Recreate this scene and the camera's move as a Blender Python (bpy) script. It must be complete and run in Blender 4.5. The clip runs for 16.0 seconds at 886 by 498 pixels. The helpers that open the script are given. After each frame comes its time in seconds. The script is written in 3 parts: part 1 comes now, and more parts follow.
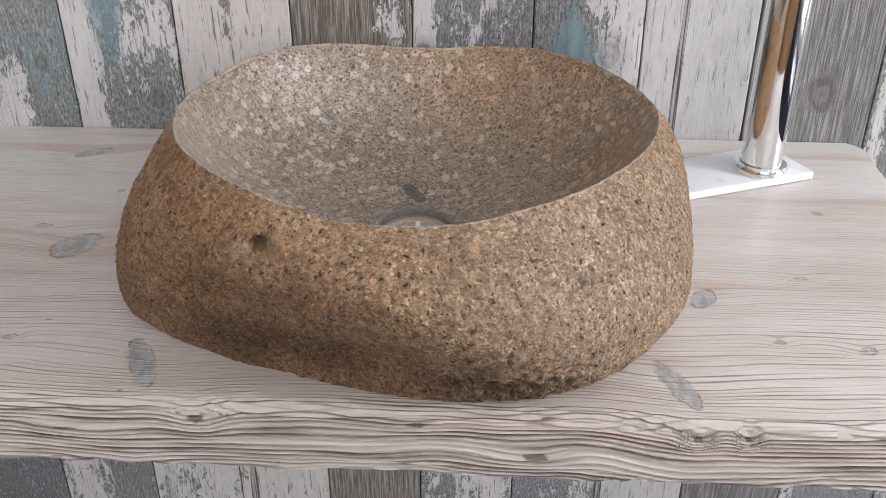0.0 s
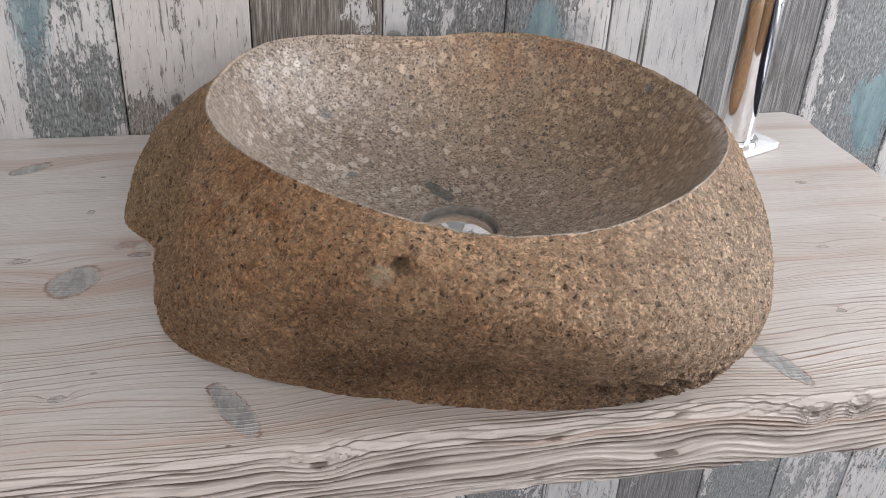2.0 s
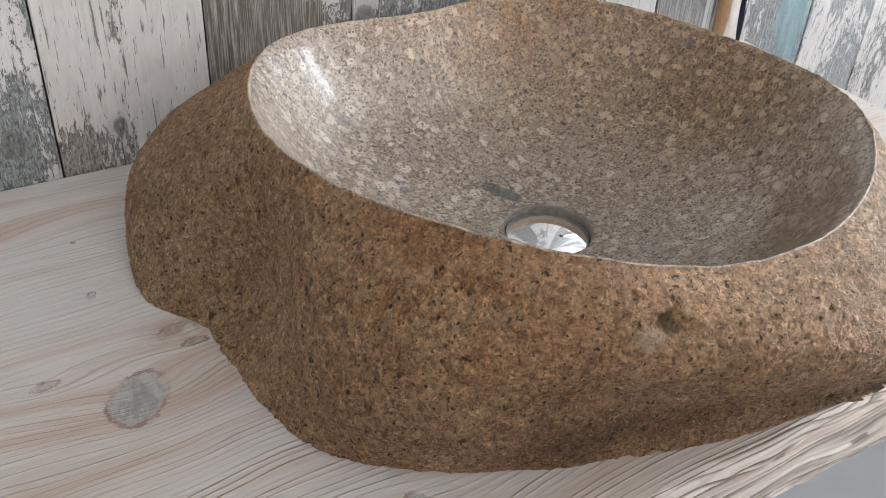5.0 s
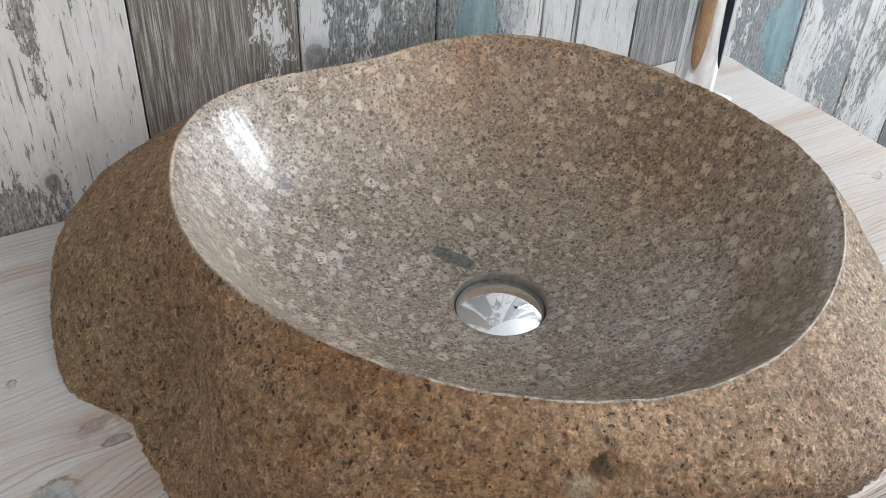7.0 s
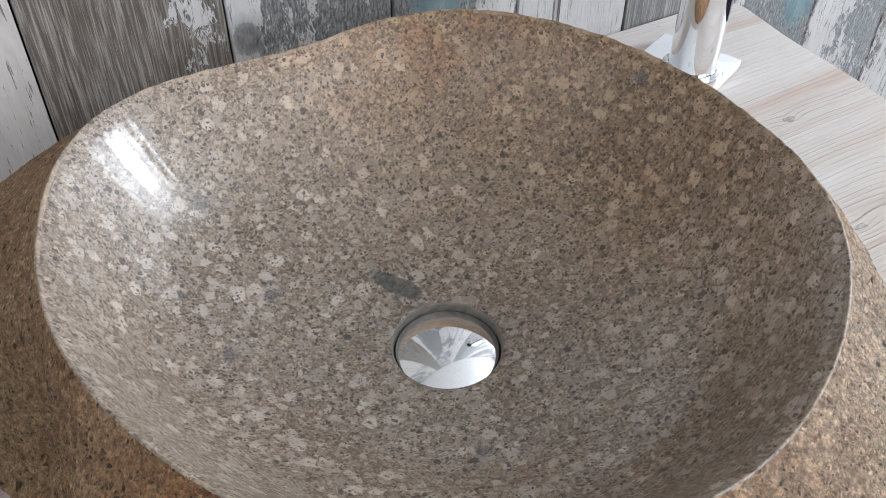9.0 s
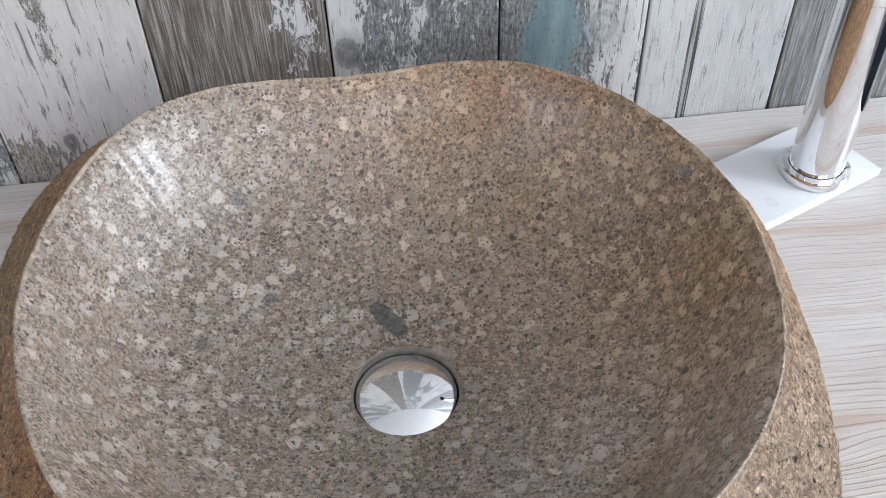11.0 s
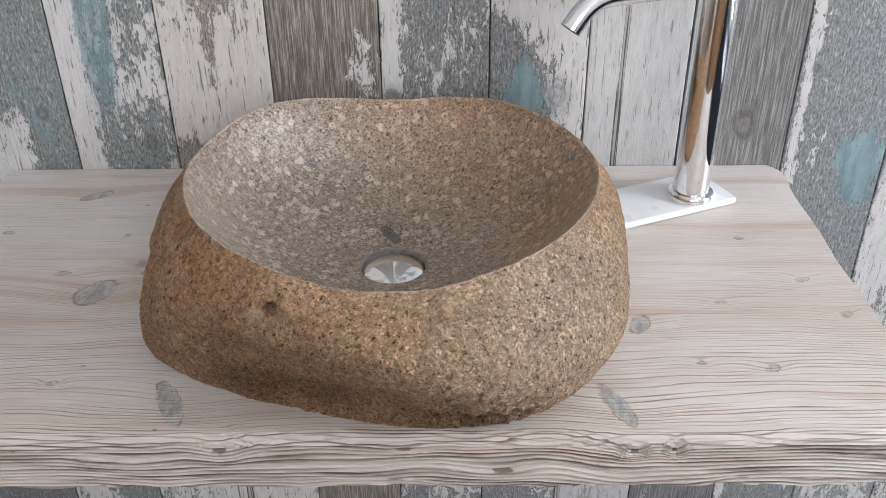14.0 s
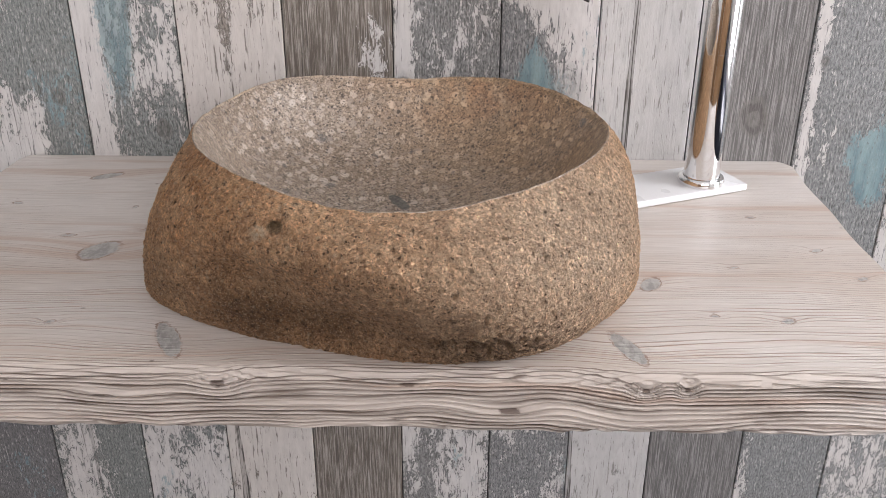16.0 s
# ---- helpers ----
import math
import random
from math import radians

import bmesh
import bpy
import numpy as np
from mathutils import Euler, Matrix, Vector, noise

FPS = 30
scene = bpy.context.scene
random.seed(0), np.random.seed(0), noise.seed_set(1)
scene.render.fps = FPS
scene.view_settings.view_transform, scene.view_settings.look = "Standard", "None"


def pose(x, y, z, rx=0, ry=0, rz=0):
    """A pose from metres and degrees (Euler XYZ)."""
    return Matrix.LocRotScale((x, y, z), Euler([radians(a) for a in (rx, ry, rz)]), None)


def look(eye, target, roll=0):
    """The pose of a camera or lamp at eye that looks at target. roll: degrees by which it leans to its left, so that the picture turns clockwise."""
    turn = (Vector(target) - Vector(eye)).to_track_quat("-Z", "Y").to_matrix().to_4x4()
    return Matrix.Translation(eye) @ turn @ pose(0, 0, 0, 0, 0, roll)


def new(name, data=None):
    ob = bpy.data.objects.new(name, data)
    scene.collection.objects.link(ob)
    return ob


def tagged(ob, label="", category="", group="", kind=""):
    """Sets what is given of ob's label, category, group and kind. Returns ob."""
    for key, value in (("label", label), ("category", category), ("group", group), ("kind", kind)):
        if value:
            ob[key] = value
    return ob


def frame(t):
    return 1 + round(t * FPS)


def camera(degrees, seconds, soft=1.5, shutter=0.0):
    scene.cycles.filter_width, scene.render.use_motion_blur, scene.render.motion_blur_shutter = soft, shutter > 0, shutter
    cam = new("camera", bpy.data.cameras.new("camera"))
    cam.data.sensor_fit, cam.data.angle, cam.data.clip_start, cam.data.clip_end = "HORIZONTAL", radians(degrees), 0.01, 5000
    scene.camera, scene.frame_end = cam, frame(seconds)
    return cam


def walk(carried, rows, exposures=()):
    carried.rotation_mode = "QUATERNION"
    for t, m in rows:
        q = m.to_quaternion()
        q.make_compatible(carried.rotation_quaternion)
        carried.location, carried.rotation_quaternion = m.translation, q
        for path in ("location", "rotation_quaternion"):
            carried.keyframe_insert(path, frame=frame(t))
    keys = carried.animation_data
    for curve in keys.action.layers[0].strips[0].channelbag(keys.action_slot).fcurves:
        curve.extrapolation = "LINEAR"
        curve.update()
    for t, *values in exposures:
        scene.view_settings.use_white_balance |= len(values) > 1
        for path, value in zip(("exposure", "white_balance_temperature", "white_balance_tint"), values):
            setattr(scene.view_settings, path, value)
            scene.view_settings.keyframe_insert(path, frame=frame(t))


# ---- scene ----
cam = camera(51.8, 16.0, soft=0.5)
PATH = [
    (0, (0.026, 0.005, 1.237), (-0.077, 1.746, 0.259), -0.1),
    (0.5, (-0.053, 0.024, 1.229), (-0.036, 1.767, 0.248), 0.1),
    (1, (-0.143, 0.04, 1.233), (0.107, 1.759, 0.241), 1.4),
    (1.5, (-0.142, 0.047, 1.23), (0.119, 1.754, 0.222), 1.4),
    (2, (-0.197, 0.063, 1.235), (0.196, 1.739, 0.216), 3.2),
    (2.5, (-0.295, 0.08, 1.247), (0.357, 1.675, 0.231), 3.2),
    (3, (-0.329, 0.11, 1.246), (0.381, 1.665, 0.208), 3.2),
    (3.5, (-0.31, 0.14, 1.242), (0.372, 1.696, 0.186), 4.0),
    (4, (-0.344, 0.18, 1.238), (0.326, 1.719, 0.15), 3.4),
    (4.2, (-0.38, 0.201, 1.236), (0.359, 1.697, 0.133), 3.2),
    (6.3, (-0.402, 0.319, 1.243), (0.525, 1.641, 0.062), 3.9),
    (6.5, (-0.379, 0.321, 1.257), (0.545, 1.636, 0.067), 4.0),
    (7, (-0.320, 0.317, 1.280), (0.522, 1.655, 0.055), 2.8),
    (7.5, (-0.256, 0.295, 1.280), (0.442, 1.706, 0.046), 0.6),
    (8, (-0.213, 0.301, 1.288), (0.417, 1.722, 0.029), -0.8),
    (8.5, (-0.214, 0.337, 1.282), (0.400, 1.712, -0.035), -1.8),
    (9, (-0.210, 0.392, 1.281), (0.503, 1.648, -0.102), 0.4),
    (9.2, (-0.205, 0.409, 1.280), (0.537, 1.634, -0.116), 0.7),
    (11.3, (-0.043, 0.332, 1.32), (0.049, 1.776, -0.06), -2.5),
    (11.5, (-0.043, 0.296, 1.326), (0.035, 1.769, -0.024), -2.8),
    (12, (-0.038, 0.211, 1.351), (0.051, 1.763, 0.092), -2.5),
    (12.5, (-0.029, 0.153, 1.37), (0.104, 1.741, 0.161), -1.2),
    (13, (0.005, 0.084, 1.38), (0.112, 1.699, 0.204), -0.8),
    (13.5, (0.021, 0.0, 1.364), (0.03, 1.65, 0.234), -0.8),
    (14, (0.018, -0.065, 1.363), (0.002, 1.634, 0.308), -0.6),
    (14.5, (0.019, -0.092, 1.336), (-0.008, 1.658, 0.367), -0.2),
    (15, (0.016, -0.109, 1.297), (-0.014, 1.67, 0.383), 0.5),
    (15.5, (0.018, -0.119, 1.273), (-0.017, 1.675, 0.39), 0.6),
    (16, (0.02, -0.12, 1.243), (-0.018, 1.681, 0.374), 0.1),
]
EXPOSURES = [  # seconds, stops, kelvin, tint
    (0.0, -0.05, 6300, 14), (4.0, 0.00, 6330, 13), (6.5, 0.12, 6180, 8), (7.0, 0.10, 6050, 8), (8.0, 0.08, 5880, 8), (9.0, 0.00, 5970, 10),
    (11.5, 0.10, 5820, 10), (12.5, -0.02, 6050, 9), (14.5, -0.08, 6300, 14), (15.5, -0.05, 6600, 17), (16.0, -0.05, 6600, 17),
]
walk(cam, [(t, look(eye, target, roll)) for t, eye, target, roll in PATH], EXPOSURES)

# ---- light ----
world = bpy.data.worlds.new("world")
scene.world = world
world.use_nodes = True
wn = world.node_tree.nodes
sky = wn.new("ShaderNodeTexSky")
sky.sky_type = "NISHITA"
sky.sun_disc = False
sky.sun_elevation, sky.sun_rotation = radians(40), radians(70)
world.node_tree.links.new(sky.outputs[0], wn["Background"].inputs[0])
wn["Background"].inputs[1].default_value = 0.12
scene.view_settings.exposure = 0.0


def area_lamp(name, eye, target, w, h, watts, colour):
    data = bpy.data.lights.new(name, "AREA")
    data.shape, data.size, data.size_y, data.energy, data.color = "RECTANGLE", w, h, watts, colour
    ob = new(name, data)
    ob.matrix_world = look(eye, target)
    return ob


ROOM_X0, ROOM_X1, ROOM_Y0, WALL_Y = -1.7, 2.0, -1.9, 0.957
FLOOR_Z, CEIL_Z, TOP_Z = -0.037, 2.45, 0.85
area_lamp("daylight_side", (ROOM_X1 + 0.10, 0.225, 1.43), (0, 0.225, 1.43), 0.93, 1.72, 55, (0.97, 0.99, 1.0))
# extra lamp in the same opening, added for the bright highlight in the bowl
area_lamp("highlight_lamp", (ROOM_X1 + 0.085, 0.12, 1.62), (0, 0.12, 1.62), 0.32, 0.80, 22, (0.97, 0.99, 1.0))
# added fill from the left; no window is known there
area_lamp("fill_left", (ROOM_X0 - 0.09, -0.55, 1.65), (0, -0.55, 1.65), 0.9, 1.0, 18, (0.98, 0.99, 1.0))
# fill added from the front, set in an invented window
area_lamp("fill_front", (0.80, ROOM_Y0 - 0.10, 1.85), (0.80, 0, 1.85), 1.8, 1.0, 27, (1.0, 0.985, 0.96))

# ---- node helpers ----


class Mat:
    def __init__(self, name):
        self.m = bpy.data.materials.new(name)
        self.m.use_nodes = True
        self.t = self.m.node_tree
        self.b = self.t.nodes["Principled BSDF"]
        self.co = self.t.nodes.new("ShaderNodeTexCoord").outputs["Object"]

    def put(self, sock, v):
        if hasattr(v, "is_output"):
            self.t.links.new(v, sock)
        elif isinstance(v, (tuple, list)) and len(v) == 3 and sock.type == "RGBA":
            sock.default_value = (*v, 1)
        else:
            sock.default_value = v

    def math(self, op, a, b=0.0, c=0.0, clamp=False):
        n = self.t.nodes.new("ShaderNodeMath")
        n.operation, n.use_clamp = op, clamp
        for i, v in enumerate((a, b, c)):
            self.put(n.inputs[i], v)
        return n.outputs[0]

    def vec(self, op, a, b=(0, 0, 0)):
        n = self.t.nodes.new("ShaderNodeVectorMath")
        n.operation = op
        self.put(n.inputs[0], a)
        self.put(n.inputs[1], b)
        return n.outputs["Value" if op in ("LENGTH", "DISTANCE", "DOT_PRODUCT") else "Vector"]

    def map(self, scale, offset=(0, 0, 0), src=None):
        return self.vec("ADD", self.vec("MULTIPLY", src or self.co, scale), offset)

    def noise(self, v, scale, detail=3.0, rough=0.55, dist=0.0, colour=False):
        n = self.t.nodes.new("ShaderNodeTexNoise")
        for k, x in (("Vector", v), ("Scale", scale), ("Detail", detail), ("Roughness", rough), ("Distortion", dist)):
            self.put(n.inputs[k], x)
        return n.outputs["Color" if colour else "Fac"]

    def voronoi(self, v, scale, feature="F1", out="Distance", rand=1.0):
        n = self.t.nodes.new("ShaderNodeTexVoronoi")
        n.feature = feature
        for k, x in (("Vector", v), ("Scale", scale), ("Randomness", rand)):
            self.put(n.inputs[k], x)
        return n.outputs[out]

    def step(self, v, lo, hi, a=0.0, b=1.0, smooth=True):
        n = self.t.nodes.new("ShaderNodeMapRange")
        n.interpolation_type = "SMOOTHSTEP" if smooth else "LINEAR"
        for k, x in (("Value", v), ("From Min", lo), ("From Max", hi), ("To Min", a), ("To Max", b)):
            self.put(n.inputs[k], x)
        return n.outputs[0]

    def mix(self, f, a, b, blend="MIX"):
        n = self.t.nodes.new("ShaderNodeMix")
        n.data_type, n.blend_type = "RGBA", blend
        for i, v in ((0, f), (6, a), (7, b)):
            self.put(n.inputs[i], v)
        return n.outputs[2]

    def attr(self, name):
        n = self.t.nodes.new("ShaderNodeAttribute")
        n.attribute_name = name
        return n.outputs["Fac"]

    def sep(self, v):
        n = self.t.nodes.new("ShaderNodeSeparateXYZ")
        self.put(n.inputs[0], v)
        return n.outputs

    def comb(self, x, y, z):
        n = self.t.nodes.new("ShaderNodeCombineXYZ")
        for i, v in enumerate((x, y, z)):
            self.put(n.inputs[i], v)
        return n.outputs[0]

    def bump(self, h, dist, strength=1.0, normal=None):
        n = self.t.nodes.new("ShaderNodeBump")
        self.put(n.inputs["Height"], h)
        n.inputs["Distance"].default_value, n.inputs["Strength"].default_value = dist, strength
        if normal is not None:
            self.put(n.inputs["Normal"], normal)
        return n.outputs[0]

    def done(self, colour, rough=0.5, metal=0.0, normal=None, **more):
        self.put(self.b.inputs["Base Color"], colour)
        self.put(self.b.inputs["Roughness"], rough)
        self.put(self.b.inputs["Metallic"], metal)
        if normal is not None:
            self.put(self.b.inputs["Normal"], normal)
        for k, v in more.items():
            self.put(self.b.inputs[k.replace("_", " ")], v)
        return self.m

    def near(self, p, s):
        """1 at the point p, falling off with the half-widths s."""
        d = self.vec("LENGTH", self.vec("DIVIDE", self.vec("SUBTRACT", self.co, p), s))
        return self.math("EXPONENT", self.math("MULTIPLY", self.math("MULTIPLY", d, d), -1.0))


# ---- materials ----


def plain_mat(name, colour, rough, metal=0.0, vary=0.06, scale=40.0, bump=0.0):
    m = Mat(name)
    n = m.noise(m.co, scale, 4)
    c = m.mix(m.step(n, 0.3, 0.7), tuple(x * (1 - vary) for x in colour), tuple(min(1, x * (1 + vary)) for x in colour))
    r = m.step(m.noise(m.co, scale * 0.3, 2), 0.3, 0.7, rough * 0.85, min(1, rough * 1.15))
    return m.done(c, r, metal, m.bump(n, bump) if bump else None)


def plank_mat(name, seed, paint, teal, wood_dark, wood_light, knots=(), cracks=0.5, tone=(0.56, 0.545, 0.53), lines=0.3, teal_at=None, more=(), thin=False):
    """Weathered board: paint = how much white is left, teal = how much of a second coat shows."""
    m = Mat(name)
    off = (seed * 3.17, seed * 1.3, seed * 7.9)
    v = m.co
    warp = m.map((1, 0, 0.03), off)
    fine = m.noise(warp, 560 if thin else 420, 4, 0.7, 0.2)
    mid = m.noise(m.map((1, 0, 0.28), off), 110, 4, 0.65, 0.6)
    chip = m.noise(m.map((1, 0, 0.42), off), 150, 8, 0.76, 0.9)
    big = m.noise(m.map((1, 0, 0.45), off), 11, 3, 0.55, 0.4)
    rag = m.noise(m.map((1, 0, 0.4), off), 480, 3, 0.7)
    chip = m.math("ADD", chip, m.math("MULTIPLY", m.math("SUBTRACT", rag, 0.5), 0.30))
    cover = m.math("ADD", chip, m.math("MULTIPLY", m.math("SUBTRACT", big, 0.5), 0.95))
    cover = m.math("ADD", cover, m.math("MULTIPLY", m.math("SUBTRACT", mid, 0.5), 0.38))
    for bx, bz, sx, sz, amount in more:
        cover = m.math("ADD", cover, m.math("MULTIPLY", m.near((bx, WALL_Y, bz), (sx, 1.0, sz)), amount))
    mask = m.step(cover, 0.520 - paint, 0.535 - paint)
    wood = m.mix(m.step(m.math("ADD", m.math("MULTIPLY", fine, 0.92 if thin else 0.25), m.math("MULTIPLY", mid if thin else rag, 0.08 if thin else 0.75)), 0.43 if thin else 0.40, 0.64 if thin else 0.57), wood_dark, wood_light)
    tcol = m.mix(m.step(m.noise(m.map((1, 0, 0.2), off), 60, 3), 0.3, 0.7), (0.125, 0.200, 0.225), (0.215, 0.310, 0.325))
    tn = m.noise(m.map((1, 0, 0.35), (off[2], 0, off[0])), 9, 3, 0.6, 0.5)
    if teal_at:
        tn = m.math("ADD", tn, m.math("MULTIPLY", m.near((teal_at[0], WALL_Y, teal_at[1]), (teal_at[2], 1.0, teal_at[3])), 0.35))
    tn = m.math("ADD", tn, m.math("MULTIPLY", m.math("SUBTRACT", chip, 0.5), 0.55))
    tmask = m.step(tn, 0.69 - teal, 0.75 - teal)
    # the second coat shows between wood and white
    tm2 = m.math("MULTIPLY", tmask, m.step(m.math("ADD", chip, m.math("MULTIPLY", fine, 0.4)), 0.52, 0.62))
    wood = m.mix(tmask, wood, m.mix(m.step(chip, 0.40, 0.55), wood, tcol))
    white = m.mix(m.step(mid, 0.25, 0.7), tuple(x * 0.83 for x in tone), tone)
    white = m.mix(m.math("MULTIPLY", m.step(fine, 0.56, 0.70), lines), white, wood)
    flake = m.noise(m.map((1, 0, 0.035 if thin else 0.2), (off[1], 0, off[2])), 420, 5, 0.72, 0.4)
    wood = m.mix(m.step(flake, 0.575, 0.605, 0.0, 0.25 if thin else 0.75), wood, tuple(x * 0.80 for x in tone))
    wood = m.mix(m.step(flake, 0.385, 0.43, 0.65, 0.0), wood, (0.05, 0.046, 0.042))
    scratch = m.noise(m.map((1, 0, 0.07), (off[2], 0, off[1])), 300, 5, 0.7, 0.3)
    white = m.mix(m.step(scratch, 0.385, 0.42, 0.85, 0.0), white, wood_dark)
    col = m.mix(mask, wood, white)
    col = m.mix(m.math("MULTIPLY", tm2, 0.75), col, tcol)
    # broken edge of the paint, its embossed shade painted as a dark line
    rim_in = m.math("MULTIPLY", m.step(cover, 0.492 - paint, 0.514 - paint), m.step(cover, 0.520 - paint, 0.530 - paint, 1.0, 0.0))
    col = m.mix(m.math("MULTIPLY", rim_in, m.step(rag, 0.40, 0.58, 0.2, 0.85)), col, (0.055, 0.053, 0.050))
    cr = m.noise(m.map((1, 0, 0.012), off), 85, 3, 0.6, 0.12)
    cr = m.math("MULTIPLY", m.step(cr, 0.700 - 0.06 * cracks, 0.712 - 0.06 * cracks), m.step(cr, 0.725 - 0.06 * cracks, 0.74 - 0.06 * cracks, 1.0, 0.35))
    col = m.mix(m.math("MULTIPLY", cr, cracks), col, (0.05, 0.045, 0.04))
    height = m.math("ADD", m.math("MULTIPLY", mask, 0.6), m.math("MULTIPLY", fine, 0.5))
    for kx, kz, kr, dark in knots:
        d = m.vec("LENGTH", m.vec("DIVIDE", m.vec("SUBTRACT", v, (kx, WALL_Y, kz)), (kr, 1.0, kr * 1.35)))
        d = m.math("ADD", d, m.math("MULTIPLY", m.math("SUBTRACT", m.noise(m.map((1, 1, 0.5)), 75, 4, 0.65), 0.5), 1.1))
        ring = m.step(m.math("SINE", m.math("MULTIPLY", d, 9.0)), -0.5, 0.8)
        inside = m.step(d, 0.85, 1.05, 1.0, 0.0)
        kc = m.mix(ring, (0.06, 0.055, 0.05) if dark else (0.17, 0.17, 0.17), (0.15, 0.14, 0.13) if dark else (0.5, 0.49, 0.47))
        col = m.mix(m.math("MULTIPLY", inside, 0.75 if dark else 0.35), col, kc)
        halo = m.math("MULTIPLY", m.step(d, 1.05, 1.8, 1.0, 0.0), 0.3)
        col = m.mix(halo, col, wood)
    return m.done(col, m.step(mask, 0, 1, 0.40, 0.32), 0.0, m.bump(height, 0.0009, 1.0), Specular_IOR_Level=0.5, Coat_Weight=0.5, Coat_Roughness=0.22)


STONE_SPOTS = [  # inclusions in the polished bowl: place and half-size
    (-0.134, 0.829, 0.916, 0.0085), (-0.116, 0.762, 0.889, 0.0055), (0.111, 0.703, 0.908, 0.0065), (0.139, 0.758, 0.963, 0.0065),
    (-0.057, 0.832, 0.907, 0.0050), (-0.074, 0.817, 0.901, 0.0048), (-0.032, 0.860, 0.930, 0.0070), (-0.155, 0.722, 0.899, 0.0050),
    (-0.089, 0.848, 0.923, 0.0038), (-0.061, 0.611, 0.887, 0.0045), (-0.034, 0.824, 0.902, 0.0060), (0.013, 0.792, 0.891, 0.0050), (-0.164, 0.769, 0.908, 0.0035), (0.067, 0.656, 0.896, 0.0045)]


def stone_outer():
    m = Mat("river_stone_hide")
    v = m.co
    w = m.vec("ADD", v, m.vec("MULTIPLY", m.vec("SUBTRACT", m.noise(v, 120, 2, colour=True), (0.5, 0.5, 0.5)), (0.008, 0.008, 0.008)))
    big = m.noise(v, 9, 3, 0.5)
    mid = m.noise(v, 42, 4, 0.6)
    fine = m.noise(v, 420, 6, 0.8)
    grain = m.noise(v, 1300, 3, 0.7)
    lump = m.noise(v, 170, 6, 0.68, 0.3)
    col = m.mix(m.step(big, 0.35, 0.65), (0.420, 0.250, 0.136), (0.520, 0.335, 0.200))
    col = m.mix(m.step(mid, 0.35, 0.72), col, (0.510, 0.340, 0.208))
    patch = m.noise(v, 16, 4, 0.6, 0.4)
    col = m.mix(m.step(patch, 0.50, 0.66, 0.0, 0.45), col, (0.290, 0.162, 0.082))
    col = m.mix(m.step(patch, 0.34, 0.48, 0.5, 0.0), col, (0.60, 0.430, 0.285))
    # grey side towards the tap, olive lobe, rust on the shoulder
    grey = m.near((0.12, 0.53, 0.94), (0.155, 0.15, 0.10))
    col = m.mix(m.math("MULTIPLY", grey, 0.97), col, m.mix(m.step(mid, 0.3, 0.7), (0.485, 0.398, 0.318), (0.630, 0.535, 0.440)))
    grey2 = m.near((-0.29, 0.76, 0.90), (0.09, 0.15, 0.09))
    col = m.mix(m.math("MULTIPLY", grey2, 0.80), col, m.mix(m.step(mid, 0.35, 0.65), (0.34, 0.260, 0.160), (0.47, 0.370, 0.240)))
    rust = m.math("MULTIPLY", m.near((-0.19, 0.57, 0.965), (0.05, 0.07, 0.025)), m.step(m.noise(v, 25, 4, 0.65), 0.42, 0.62))
    col = m.mix(m.math("MULTIPLY", rust, 0.85), col, (0.31, 0.145, 0.05))
    # brown stain of the lower front, with the shade of its undercut painted in
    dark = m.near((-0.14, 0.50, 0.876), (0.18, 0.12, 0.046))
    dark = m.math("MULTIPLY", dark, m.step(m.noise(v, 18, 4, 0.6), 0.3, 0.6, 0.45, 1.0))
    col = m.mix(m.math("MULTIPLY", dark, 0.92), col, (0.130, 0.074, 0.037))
    # coarse sand grains, each a little lighter or darker than the next
    for sc, lo_c, hi_c, amt in ((520, 0.52, 1.52, 0.95), (270, 0.62, 1.42, 0.85)):
        d = m.math("ADD", m.voronoi(w, sc), m.math("MULTIPLY", m.math("SUBTRACT", grain, 0.5), 0.5))
        tone = m.sep(m.voronoi(w, sc, out="Color"))[2]
        g2 = m.mix(tone, tuple(lo_c * k for k in (1.0, 0.96, 0.92)), tuple(hi_c * k for k in (1.0, 1.0, 0.98)))
        col = m.mix(m.step(d, 0.30, 0.60, amt, amt * 0.35), col, m.mix(1.0, col, g2, "MULTIPLY"))
    clast = m.step(m.voronoi(w, 190), 0.14, 0.40, 1.0, 0.0)
    pick = m.step(m.sep(m.voronoi(w, 190, out="Color"))[0], 0.60, 0.72)
    col = m.mix(m.math("MULTIPLY", m.math("MULTIPLY", clast, pick), 0.5), col, (0.47, 0.40, 0.30))
    col = m.mix(m.step(fine, 0.40, 0.60), m.mix(1.0, col, (0.80, 0.76, 0.72), "MULTIPLY"), m.mix(1.0, col, (1.16, 1.16, 1.15), "MULTIPLY"))
    fleck = m.noise(m.map((1, 1, 1), (4.1, 2.3, 0.7)), 560, 3, 0.6, 0.6)
    col = m.mix(m.step(fleck, 0.365, 0.41, 0.50, 0.0), col, (0.120, 0.066, 0.032))
    spark = m.noise(m.map((1, 1, 1), (1.7, 9.3, 5.7)), 700, 3, 0.65, 0.4)
    col = m.mix(m.step(spark, 0.57, 0.63, 0.0, 0.60), col, (0.58, 0.46, 0.32))
    col = m.mix(1.0, col, (1.20, 1.10, 1.01), "MULTIPLY")
    pit = 0.0
